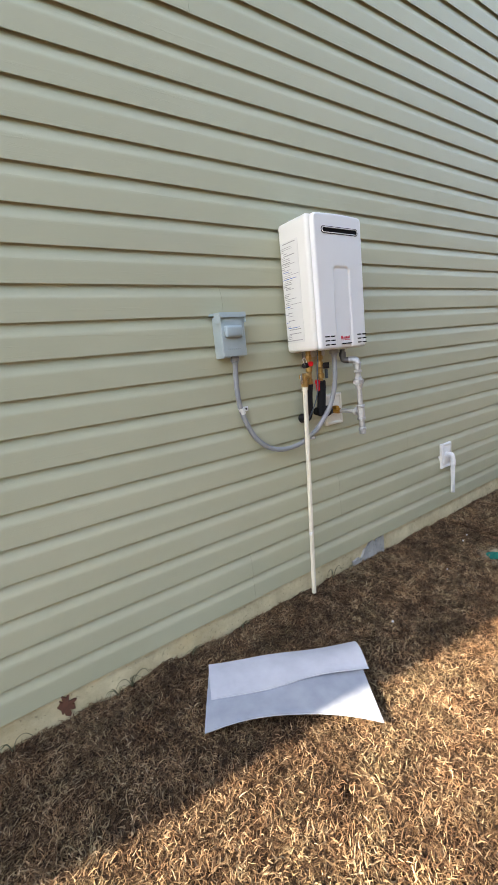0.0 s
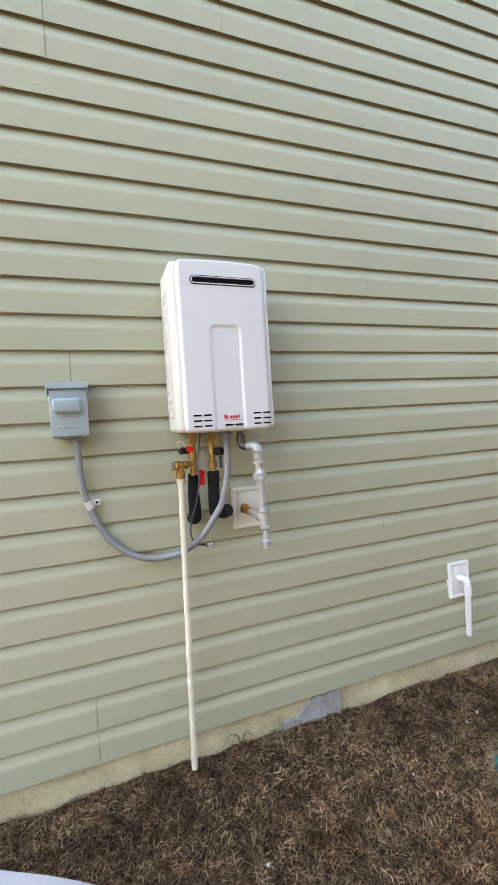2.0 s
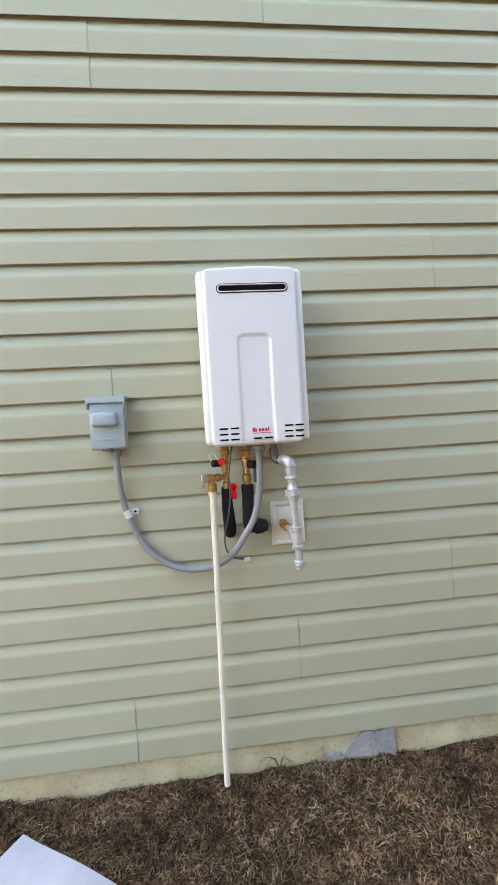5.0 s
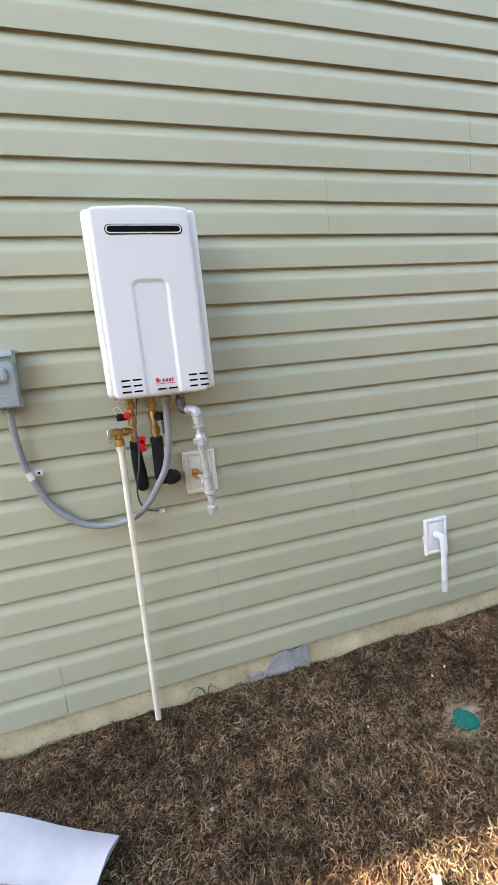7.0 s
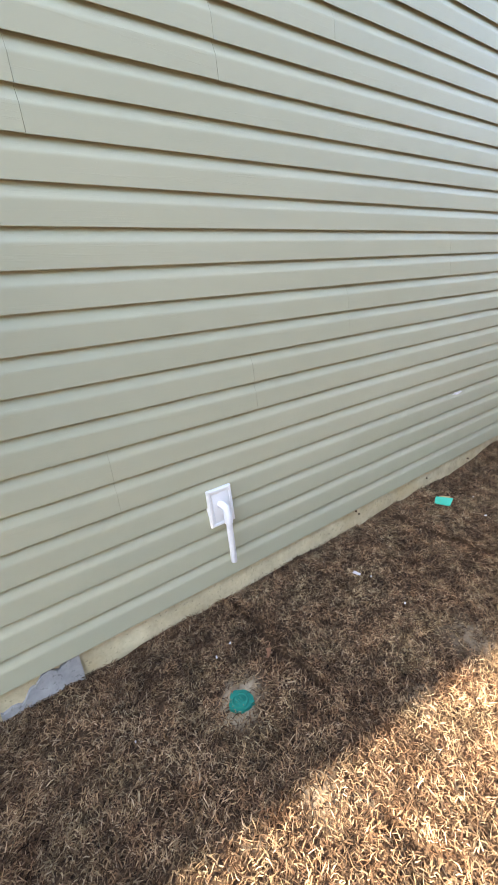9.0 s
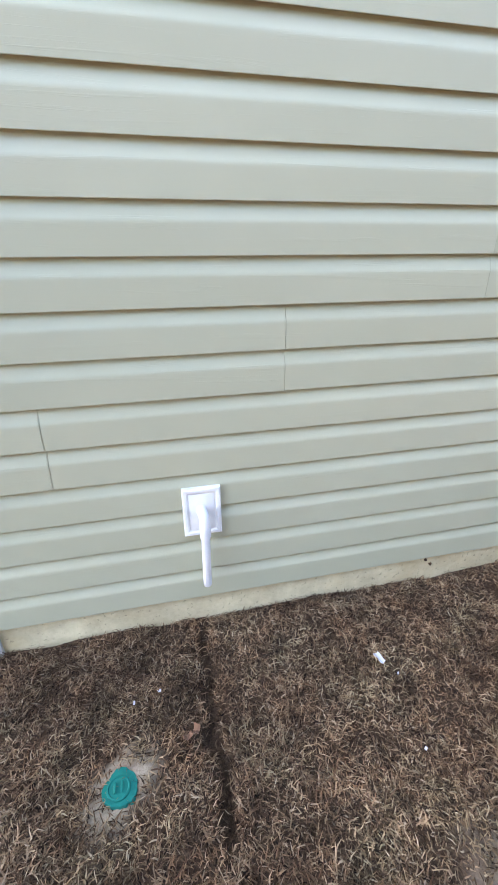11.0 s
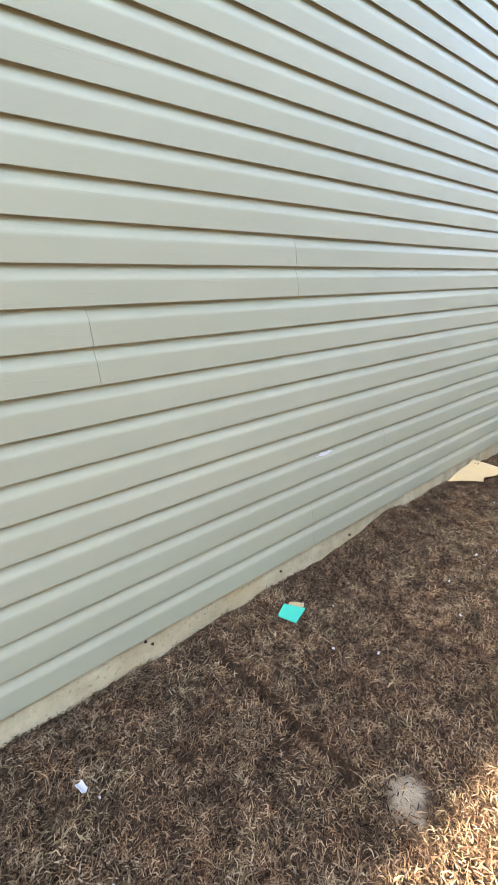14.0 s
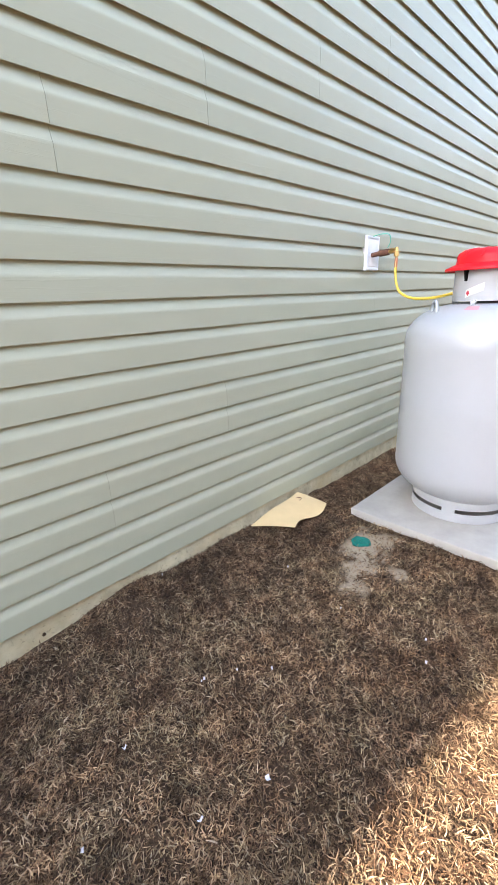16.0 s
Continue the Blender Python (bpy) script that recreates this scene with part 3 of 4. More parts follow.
def cover_mesh():
    """The front cover: rounded rim, softly domed top edge and a sunk arch in the lower middle."""
    bm = bmesh.new()
    x0, x1, z0, z1 = HX0 + 0.021, HX1 - 0.026, HZ0 - 0.004, HZ1 + 0.003
    cx = (x0 + x1) / 2 + 0.003
    nx, nz = 84, 130

    def depth(x, z):
        e = min(x - x0, x1 - x, z - z0, z1 - z)
        rim = 0.012 * (1 - math.sqrt(max(0.0, 1 - (1 - min(1.0, e / 0.012)) ** 2)))
        half, top = 0.057, HZ0 + 0.364
        d = min(half - abs(x - cx), top - z)
        if abs(x - cx) > half - 0.024 and z > top - 0.024:
            d = 0.024 - math.hypot(abs(x - cx) - (half - 0.024), z - (top - 0.024))
        sunk = 0.0055 * smoothstep(-0.002, 0.009, d)
        crown = 0.004 * (1 - ((x - cx) / 0.17) ** 2) * 0.6
        return HFRONT + rim + sunk - crown

    g = []
    for i in range(nx + 1):
        u = i / nx
        x = x0 + (x1 - x0) * u
        col = []
        for j in range(nz + 1):
            z = z0 + (z1 - z0) * j / nz
            zc = z - (0.006 * ((x - cx) / 0.16) ** 2 * smoothstep(z1 - 0.05, z1, z))
            # corners drawn in to a round of 20 mm
            kx, kz = max(x0 + 0.020 - x, x - x1 + 0.020, 0.0), max(z0 + 0.020 - z, z - z1 + 0.020, 0.0)
            f = max(kx, kz) / math.hypot(kx, kz) if kx and kz else 1.0
            xr = x + math.copysign(kx * (1 - f), cx - x)
            zr = zc + math.copysign(kz * (1 - f), (z0 + z1) / 2 - z)
            col.append(bm.verts.new((xr, depth(x, z), zr)))
        g.append(col)
    for i in range(nx):
        for j in range(nz):
            bm.faces.new((g[i][j], g[i + 1][j], g[i + 1][j + 1], g[i][j + 1]))
    border = [g[i][0] for i in range(nx)] + [g[nx][j] for j in range(nz)] + [g[i][nz] for i in range(nx, 0, -1)] + [g[0][j] for j in range(nz, 0, -1)]
    back = [bm.verts.new((v.co.x, HFRONT + 0.030, v.co.z)) for v in border]
    for i in range(len(border)):
        j = (i + 1) % len(border)
        bm.faces.new((border[i], border[j], back[j], back[i]))
    return bm


cover = part("front_cover", cover_mesh(), M_SHELL, heater, "white enamel front cover with a sunk arch", 50)


def stadium(x0, x1, z0, z1, y0, y1, bm=None, n=10):
    """A bar with round ends, lying along x, between two depths."""
    bm = bm or bmesh.new()
    r = (z1 - z0) / 2
    zc = (z0 + z1) / 2
    ring = [(x1 - r + r * math.sin(math.pi * i / n), zc + r * math.cos(math.pi * i / n)) for i in range(n + 1)]
    ring += [(x0 + r - r * math.sin(math.pi * i / n), zc - r * math.cos(math.pi * i / n)) for i in range(n + 1)]
    a = [bm.verts.new((x, y0, z)) for x, z in ring]
    b = [bm.verts.new((x, y1, z)) for x, z in ring]
    bm.faces.new(a)
    bm.faces.new(b)
    for i in range(len(a)):
        j = (i + 1) % len(a)
        bm.faces.new((a[i], a[j], b[j], b[i]))
    return bm


part("slot_recess", stadium(1.4035, 1.6415, 1.7815, 1.8125, HFRONT - 0.0030, HFRONT + 0.01), M_DARK, cover, "dark recess round the slot")
part("exhaust_slot", stadium(1.410, 1.635, 1.788, 1.806, HFRONT - 0.0036, HFRONT + 0.01), M_DARK, cover, "dark exhaust slot")
rim_pts = []
for end, sgn in ((1.6255, 1), (1.4195, -1)):
    for i in range(13):
        a = math.pi / 2 - math.pi * i / 12
        rim_pts.append((end + sgn * 0.0108 * math.cos(a), HFRONT - 0.0040, 1.797 + sgn * 0.0108 * math.sin(a)))
    x_next = 1.4195 if sgn > 0 else 1.6255
    for i in range(1, 8):
        rim_pts.append((end + (x_next - end) * i / 8, HFRONT - 0.0040, 1.797 - sgn * 0.0108))
rim_pts.append(rim_pts[0])
part("slot_rim", tube(rim_pts, 0.0019, 8), M_SHELL, cover, "pale rim round the slot")
for bx, cols in ((1.386, 2), (1.498, 2), (1.604, 2)):
    for c in range(cols):
        for r in range(3 if abs(bx - 1.498) > 0.01 else 1):
            x, z = bx + c * 0.0365, HZ0 + 0.018 + r * 0.0185
            part("louver", stadium(x - 0.0, x + 0.029, z - 0.0028, z + 0.0028, HFRONT - 0.0028, HFRONT + 0.006, n=5), M_DARK, cover)
# maker's mark as plain red shapes
for i, w in enumerate((0.010, 0.004, 0.008, 0.008, 0.008, 0.004)):
    x = 1.496 + i * 0.0105
    part("maker_mark", box(x, x + w, HFRONT + 0.0022, HFRONT + 0.0050, HZ0 + 0.040, HZ0 + (0.054 if i in (0, 5) else 0.050)), M_REDINK, cover, "small red mark", 0)
part("maker_mark", box(1.496, 1.558, HFRONT + 0.0022, HFRONT + 0.0050, HZ0 + 0.034, HZ0 + 0.036), M_REDINK, cover, "thin red line", 0)


def side_label(x, sgn, y0, y1, z0, z1, seed, colours, ink, heights=(0.0022, 0.0028, 0.0040)):
    """A rating label of unreadable lines on a side of the casing."""
    lab = part("rating_label", box(min(x, x + sgn * 0.0012), max(x, x + sgn * 0.0012), y0, y1, z0, z1), M_LABEL, body, "silver-grey label with fine print", 0)
    r = random.Random(seed)
    z = z1 - 0.006
    k = 0
    while z > z0 + 0.008:
        k += 1
        if r.random() < 0.12:
            z -= 0.011
        w = (y1 - y0) * r.choice((0.2, 0.3, 0.45, 0.7, 0.85)) * r.uniform(0.8, 1.1)
        h = r.choice(heights)
        if sgn < 0:
            yb = y1 - 0.003 - r.choice((0, 0, 0.008, 0.02)) * 0.8
            ya = max(y0 + 0.003, yb - w)
        else:
            ya = y0 + 0.003 + r.choice((0, 0, 0.008, 0.02)) * 0.8
            yb = min(y1 - 0.003, ya + w)
        col = colours[k % len(colours)] if r.random() < 0.2 else ink
        xa, xb = sorted((x + sgn * 0.0010, x + sgn * 0.0018))
        part("print_line", box(xa, xb, ya, yb, z - h, z), col, body, "", 0)
        z -= r.uniform(0.0050, 0.0068) + heights[0]


side_label(HX0, -1, 1.420, 1.540, HZ0 + 0.045, HZ0 + 0.50, 3, [M_PRINT, M_BLUEINK], M_PRINT)
side_label(HX1, 1, 1.400, 1.530, HZ0 + 0.030, HZ0 + 0.47, 4, [M_REDINK, M_INK], M_DARK, (0.0035, 0.005, 0.009))
for x in (HX0 + 0.02, HX1 - 0.02):
    part("screw", lathe([(0, 0), (0.005, 0), (0.005, 0.003), (0, 0.004)], (x, 1.48, HZ0 - 0.002), (0, 0, -1), 12), M_CHROME, heater)
part("mounting_bracket", box(1.42, 1.61, 1.548, 1.563, HZ1 - 0.01, HZ1 + 0.035, 0.002), M_GALV, heater, "bare metal bracket")
part("mounting_bracket", box(1.44, 1.59, 1.548, 1.563, HZ0 - 0.03, HZ0 + 0.01, 0.002), M_GALV, heater, "bare metal bracket")

# ---- water valves and pipes below the heater ----
cold = thing("isolation_valve", (1.402, 1.49, 1.10), "brass isolation valve with red lever and black pipe sleeve", "valve", "valves below the heater")
CX, CY = 1.404, 1.478
part("union_nut", lathe([(0, 0), (0.014, 0), (0.017, 0.004), (0.017, 0.022), (0.013, 0.026), (0.013, 0.045), (0, 0.045)], (CX, CY, 1.240), (0, 0, 1), 6), M_BRASS, cold)
part("valve_body", stepped((CX, CY, 1.105), (CX, CY, 1.245), [(0, 0.010), (0.12, 0.010), (0.13, 0.014), (0.28, 0.014), (0.3, 0.011), (0.55, 0.011), (0.57, 0.0155), (0.8, 0.0155), (0.82, 0.011), (1, 0.011)]), M_BRASS, cold)
part("purge_port", stepped((CX, CY, 1.218), (CX - 0.048, CY - 0.020, 1.217), [(0, 0.009), (0.35, 0.009), (0.36, 0.013), (1, 0.013)]), M_BLACK, cold, "black cap")
part("cap_strap", tube(smooth_line([(CX - 0.05, CY - 0.022, 1.226), (CX - 0.058, CY - 0.024, 1.248), (CX - 0.040, CY - 0.02, 1.252), (CX - 0.028, CY - 0.018, 1.228)], 6), 0.0016, 8), M_PVC, cold, "white strap")
part("purge_knob", stepped((CX - 0.012, CY - 0.01, 1.222), (CX - 0.016, CY - 0.035, 1.222), [(0, 0.008), (0.4, 0.008), (0.45, 0.012), (1, 0.012)]), M_RED, cold, "red knob")
bm = box(CX + 0.012, CX + 0.032, CY - 0.034, CY - 0.026, 1.086, 1.138, 0.006, 3)
lathe([(0, -0.002), (0.013, -0.002), (0.013, 0.008), (0, 0.008)], (CX + 0.022, CY - 0.026, 1.130), (0, -1, 0), 16, bm)
part("lever", bm, M_RED, cold, "red lever handle")
part("pipe_sleeve", tube(smooth_line([(CX - 0.002, CY + 0.004, 1.125), (CX - 0.002, CY + 0.018, 1.06), (CX + 0.002, CY + 0.03, 1.00), (CX + 0.004, CY + 0.045, 0.955), (CX + 0.004, CY + 0.088, 0.945)], 6), [0.019 + 0.004 * smoothstep(0, 12, i) for i in range(25)], 18), M_BLACK, cold, "black foam pipe sleeve")

hot = thing("isolation_valve", (1.468, 1.49, 1.03), "brass isolation valve with blue lever and black taped elbow", "valve", "valves below the heater")
DX, DY = 1.479, 1.478
part("union_nut", lathe([(0, 0), (0.014, 0), (0.017, 0.004), (0.017, 0.020), (0.013, 0.024), (0.013, 0.05), (0, 0.05)], (DX, DY, 1.235), (0, 0, 1), 6), M_BRASS, hot)
part("valve_body", stepped((DX, DY, 1.125), (DX, DY, 1.245), [(0, 0.012), (0.14, 0.012), (0.16, 0.017), (0.36, 0.017), (0.38, 0.012), (0.6, 0.012), (0.62, 0.016), (0.84, 0.016), (0.86, 0.011), (1, 0.011)]), M_BRASS, hot)
part("purge_port", stepped((DX, DY, 1.205), (DX + 0.030, DY - 0.034, 1.205), [(0, 0.009), (0.35, 0.009), (0.36, 0.015), (1, 0.015)]), M_BLACK, hot, "black cap")
part("lever", box(DX + 0.024, DX + 0.034, DY - 0.02, DY - 0.004, 1.140, 1.188, 0.003), M_WIRE, hot, "dark blue lever handle")
part("tape_collar", stepped((DX, DY, 1.088), (DX, DY, 1.132), [(0, 0.020), (0.1, 0.023), (0.45, 0.021), (0.55, 0.023), (0.9, 0.023), (1, 0.020)], 18), M_BLACK, hot, "black tape")
part("pipe_sleeve", tube(smooth_line([(DX, DY, 1.10), (DX - 0.002, DY + 0.003, 1.04), (DX - 0.002, DY + 0.01, 0.985), (DX + 0.008, DY + 0.025, 0.968), (DX + 0.03, DY + 0.045, 0.966), (DX + 0.04, DY + 0.09, 0.966)], 6), 0.0215, 18), M_BLACK, hot, "black foam pipe sleeve")
part("end_elbow", stepped((DX + 0.020, DY - 0.004, 0.972), (DX + 0.060, DY + 0.022, 0.972), [(0, 0.020), (0.1, 0.026), (0.6, 0.027), (0.7, 0.024), (0.9, 0.024), (1, 0.020)], 18), M_BLACK, hot, "black rubber elbow")

relief = thing("relief_valve", (1.35, 1.455, 1.13), "brass pressure relief valve with cream drain pipe to the ground", "relief valve")
RX, RY = 1.350, 1.456
part("valve_body", stepped((CX, CY, 1.165), (RX - 0.02, RY - 0.004, 1.165), [(0, 0.010), (0.3, 0.010), (0.31, 0.015), (0.5, 0.015), (0.52, 0.012), (0.7, 0.012), (0.72, 0.017), (1, 0.017)]), M_BRASS, relief)
part("outlet", stepped((RX, RY, 1.170), (RX, RY + 0.003, 1.118), [(0, 0.014), (0.5, 0.013), (0.55, 0.017), (1, 0.017)]), M_BRASS, relief)
part("test_lever", box(RX - 0.036, RX - 0.022, RY - 0.012, RY - 0.007, 1.132, 1.180, 0.002), M_CHROME, relief, "bright metal test lever")
part("drain_pipe", tube([(RX, RY + 0.004, 1.128), (RX + 0.001, RY + 0.005, 1.100), (RX + 0.001, RY + 0.005, 1.099), (1.336, 1.499, 0.002), ], [0.0155, 0.0155, 0.0115, 0.0115], 18), M_CREAM, relief, "cream plastic drain pipe")
part("pipe_coupling", stepped((1.3405, 1.487, 0.36), (1.340, 1.4885, 0.34), [(0, 0.0120), (1, 0.0120)], 18), M_BLOCK, relief, "printed band")

# ---- gas line ----
gas = thing("gas_pipe", (1.632, 1.36, 0.85), "galvanised steel gas pipe with tee and drip leg", "gas pipe")
GY = 1.360


def gx(z):
    return 1.634 - 0.042 * (z - 0.84)


def upright(z0, z1):
    return (gx(z0), GY, z0), (gx(z1), GY, z1)


part("inlet_nipple", stepped((1.575, 1.412, 1.275), (1.575, 1.412, 1.240), [(0, 0.013), (0.35, 0.013), (0.4, 0.017), (1, 0.017)]), M_RUSTGALV, gas, "dull dark inlet")
part("dark_elbow", tube(smooth_line([(1.575, 1.412, 1.246), (1.577, 1.410, 1.228), (1.584, 1.402, 1.220), (1.600, 1.386, 1.219)], 6), 0.0155, 14), M_RUSTGALV, gas, "dull iron elbow")
part("top_elbow", tube(smooth_line([(1.594, 1.391, 1.219), (1.606, 1.376, 1.219), (gx(1.21) - 0.002, GY + 0.003, 1.212), (gx(1.19), GY, 1.190), (gx(1.172), GY, 1.172)], 6), 0.0175, 16), M_GALV, gas)
for z, high, r in ((1.205, 0.010, 0.020), (1.166, 0.012, 0.020)):
    part("elbow_bead", stepped(*upright(z, z - high), [(0, 0.0178), (0.2, r), (0.8, r), (1, 0.0178)]), M_GALV, gas)
part("upper_pipe", rod(*upright(1.175, 1.115), 0.0130), M_GALV, gas)
part("union", stepped(*upright(1.135, 1.075), [(0, 0.016), (0.2, 0.018), (0.25, 0.020), (0.28, 0.027), (0.62, 0.027), (0.65, 0.020), (1, 0.017)], 8), M_GALV, gas, "galvanised union nut")
part("lower_pipe", rod(*upright(1.080, 0.985), 0.0130), M_GALV, gas)
part("tee", stepped(*upright(0.992, 0.912), [(0, 0.016), (0.04, 0.0205), (0.16, 0.0205), (0.2, 0.0175), (0.8, 0.0175), (0.84, 0.0205), (0.96, 0.0205), (1, 0.016)]), M_GALV, gas)
part("drip_leg", rod(*upright(0.915, 0.865), 0.0130), M_GALV, gas)
part("drip_cap", stepped(*upright(0.874, 0.840), [(0, 0.016), (0.1, 0.0195), (0.45, 0.0195), (0.55, 0.0165), (0.95, 0.0165), (1, 0.014)]), M_GALV, gas)
part("tee_branch", stepped((gx(0.955), GY, 0.955), (gx(0.955) - 0.003, GY + 0.035, 0.955), [(0, 0.016), (0.6, 0.017), (0.65, 0.0205), (1, 0.0205)]), M_GALV, gas)
part("branch_pipe", rod((gx(0.955), GY + 0.02, 0.955), (1.622, 1.497, 0.956), 0.0115), M_GALV, gas)
shut = part("shutoff_valve", stepped((1.622, 1.490, 0.956), (1.618, 1.560, 0.956), [(0, 0.013), (0.2, 0.013), (0.22, 0.017), (0.6, 0.017), (0.62, 0.013), (1, 0.013)], 8), M_YBRASS, gas, "yellow-brown brass shut-off valve")
part("wall_nipple", stepped((1.6195, 1.532, 0.956), (1.618, 1.572, 0.956), [(0, 0.0145), (0.45, 0.0145), (0.5, 0.0185), (0.8, 0.0185), (0.85, 0.014), (1, 0.014)], 8), M_RUSTGALV, gas, "dull iron nipple")
part("valve_tab", box(1.598, 1.620, 1.498, 1.530, 0.964, 0.984, 0.004), M_YBRASS, shut, "yellow valve tab")


def mounting_block(x0, x1, z0, z1, depth, material, name, label, category, group, recess=True):
    """A siding block: a bevelled frame round a sunk middle plate."""
    top = thing(name, ((x0 + x1) / 2, WALL, z0), label, category, group)
    y0, y1 = WALL - depth, WALL + 0.012
    f = 0.013
    bm = bmesh.new()
    def ring(inset, y):
        return [bm.verts.new(v) for v in ((x0 + inset, y, z0 + inset), (x1 - inset, y, z0 + inset), (x1 - inset, y, z1 - inset), (x0 + inset, y, z1 - inset))]
    rs = [ring(0, y1), ring(0, y0 + 0.006), ring(0.004, y0), ring(f, y0), ring(f + 0.004, y0 + 0.004), ring(f + 0.010, y0 + 0.005)]
    for a, b in zip(rs, rs[1:]):
        for i in range(4):
            j = (i + 1) % 4
            bm.faces.new((a[i], a[j], b[j], b[i]))
    part("frame", bm, material, top, "", 30)
    part("face_plate", box(x0 + f + 0.009, x1 - f - 0.009, y0 + 0.003, y1, z0 + f + 0.009, z1 - f - 0.009, 0.002), material, top)
    return top


mounting_block(1.571, 1.700, 0.876, 1.045, 0.020, M_TAN, "mounting_block", "beige plastic siding block behind the gas valve", "mounting block", "blocks on the siding")

# ---- electrical disconnect and its conduit ----
disc = thing("disconnect_box", (0.98, 1.54, 1.294), "blue-grey metal electrical disconnect box on the siding", "disconnect box")
part("casing", box(0.930, 1.044, 1.500, 1.567, 1.294, 1.470, 0.004), M_BOX, disc)
door = part("door", box(0.926, 1.047, 1.488, 1.502, 1.298, 1.466, 0.004, 3), M_BOX, disc)
bm = bmesh.new()
hood = [(1.572, 1.487), (1.480, 1.483), (1.478, 1.470), (1.478, 1.462), (1.482, 1.462), (1.484, 1.472), (1.572, 1.478)]
ha = [bm.verts.new((0.920, y, z)) for y, z in hood]
hb = [bm.verts.new((1.053, y, z)) for y, z in hood]
bm.faces.new(ha)
bm.faces.new(hb)
for i in range(len(hood)):
    j = (i + 1) % len(hood)
    bm.faces.new((ha[i], ha[j], hb[j], hb[i]))
part("rain_hood", bm, M_BOX, disc)
for x in (0.921, 1.048):
    part("hood_ear", box(x, x + 0.004, 1.480, 1.530, 1.440, 1.480, 0.001), M_BOX, disc)
part("handle_bulge", box(0.936, 1.026, 1.468, 1.492, 1.378, 1.428, 0.011, 4), M_BOX, door)
# dark strip that stands in for the shade in the gap below the door
part("hasp", box(0.965, 1.000, 1.488, 1.500, 1.291, 1.300, 0.001), M_RUSTGALV, disc, "dark strip for the shaded gap below the door")
for i in range(7):
    x = 0.950 + i * 0.010
    part("embossed_mark", box(x, x + 0.007, 1.4865, 1.489, 1.327, 1.335, 0.0008), M_BOX, door)

disc.location += Vector((0.005, 0.0, -0.004))

conduit = thing("conduit", (1.009, 1.54, 0.81), "grey flexible electrical conduit looping to the heater", "conduit")
LOOP = smooth_line([(1.009, 1.528, 1.296), (1.008, 1.53, 1.25), (1.010, 1.540, 1.160), (1.020, 1.548, 1.080), (1.042, 1.552, 1.005), (1.078, 1.553, 0.930), (1.118, 1.552, 0.880),
                    (1.175, 1.548, 0.838), (1.240, 1.540, 0.818), (1.310, 1.530, 0.820), (1.370, 1.510, 0.842), (1.421, 1.470, 0.895), (1.462, 1.445, 0.960), (1.494, 1.432, 1.020), (1.515, 1.420, 1.110),
                    (1.521, 1.418, 1.190), (1.522, 1.418, 1.285)], 12)
part("hose", tube(LOOP, 0.0118, 16), M_CONDUIT, conduit)
part("connector", stepped((1.009, 1.528, 1.300), (1.009, 1.529, 1.262), [(0, 0.016), (0.3, 0.016), (0.32, 0.020), (0.7, 0.020), (0.75, 0.015), (1, 0.0145)], 12), M_CONDUIT, conduit)
part("connector", stepped((1.522, 1.418, 1.290), (1.522, 1.418, 1.245), [(0, 0.020), (0.35, 0.020), (0.4, 0.024), (0.7, 0.024), (0.75, 0.016), (1, 0.0145)], 12), M_CONDUIT, conduit)
bm = stepped((1.026, 1.548, 1.058), (1.036, 1.550, 1.030), [(0, 0.0135), (1, 0.0135)], 14)
part("strap", bm, M_LABEL, conduit, "bright pipe strap")
tab = part("strap_tab", box(1.040, 1.070, 1.553, 1.5565, 1.040, 1.062, 0.002), M_LABEL, conduit, "bright strap tab")
part("screw", lathe([(0, 0), (0.005, 0), (0.004, 0.002), (0, 0.003)], (1.058, 1.5535, 1.051), (0, -1, 0), 10), M_DARK, tab)

wire = thing("control_wire", (1.44, 1.55, 0.83), "thin grey-blue control wire hanging below the heater", "wire")
part("cable", tube(smooth_line([(1.430, 1.44, 1.285), (1.420, 1.43, 1.235), (1.410, 1.43, 1.17), (1.412, 1.435, 1.10), (1.402, 1.45, 1.03), (1.388, 1.48, 0.965), (1.385, 1.515, 0.91), (1.398, 1.54, 0.862), (1.430, 1.553, 0.838), (1.468, 1.556, 0.832)], 10), 0.0030, 8), M_WIRE, wire)
part("wire_clip", box(1.455, 1.476, 1.550, 1.563, 0.824, 0.836, 0.002), M_PAPER, wire, "small white wire clip")
part("bare_end", tube(smooth_line([(1.466, 1.556, 0.832), (1.478, 1.553, 0.838), (1.482, 1.552, 0.830), (1.474, 1.553, 0.822)], 5), 0.0015, 6), M_CHROME, wire, "bare wire ends")

# ---- white drain outlet on its block ----
block = mounting_block(2.684, 2.810, 0.363, 0.541, 0.018, M_BLOCK, "mounting_block", "white plastic siding block with a drain outlet", "mounting block", "blocks on the siding")
part("label_line", box(2.712, 2.752, WALL - 0.0125, WALL - 0.010, 0.506, 0.511), M_LABEL, block, "", 0)
outlet = thing("drain_outlet", (2.748, 1.52, 0.183), "white plastic drain elbow and pipe pointing at the ground", "drain pipe")
part("elbow", tube(smooth_line([(2.742, 1.566, 0.462), (2.744, 1.540, 0.464), (2.747, 1.517, 0.458), (2.748, 1.510, 0.430), (2.748, 1.510, 0.385)], 7), [0.017] * 22 + [0.0185] * 7, 18), M_PVC, outlet)
part("pipe", tube([(2.748, 1.510, 0.39), (2.746, 1.511, 0.19), (2.746, 1.511, 0.184)], [0.0145, 0.0145, 0.0125], 18), M_PVC, outlet)

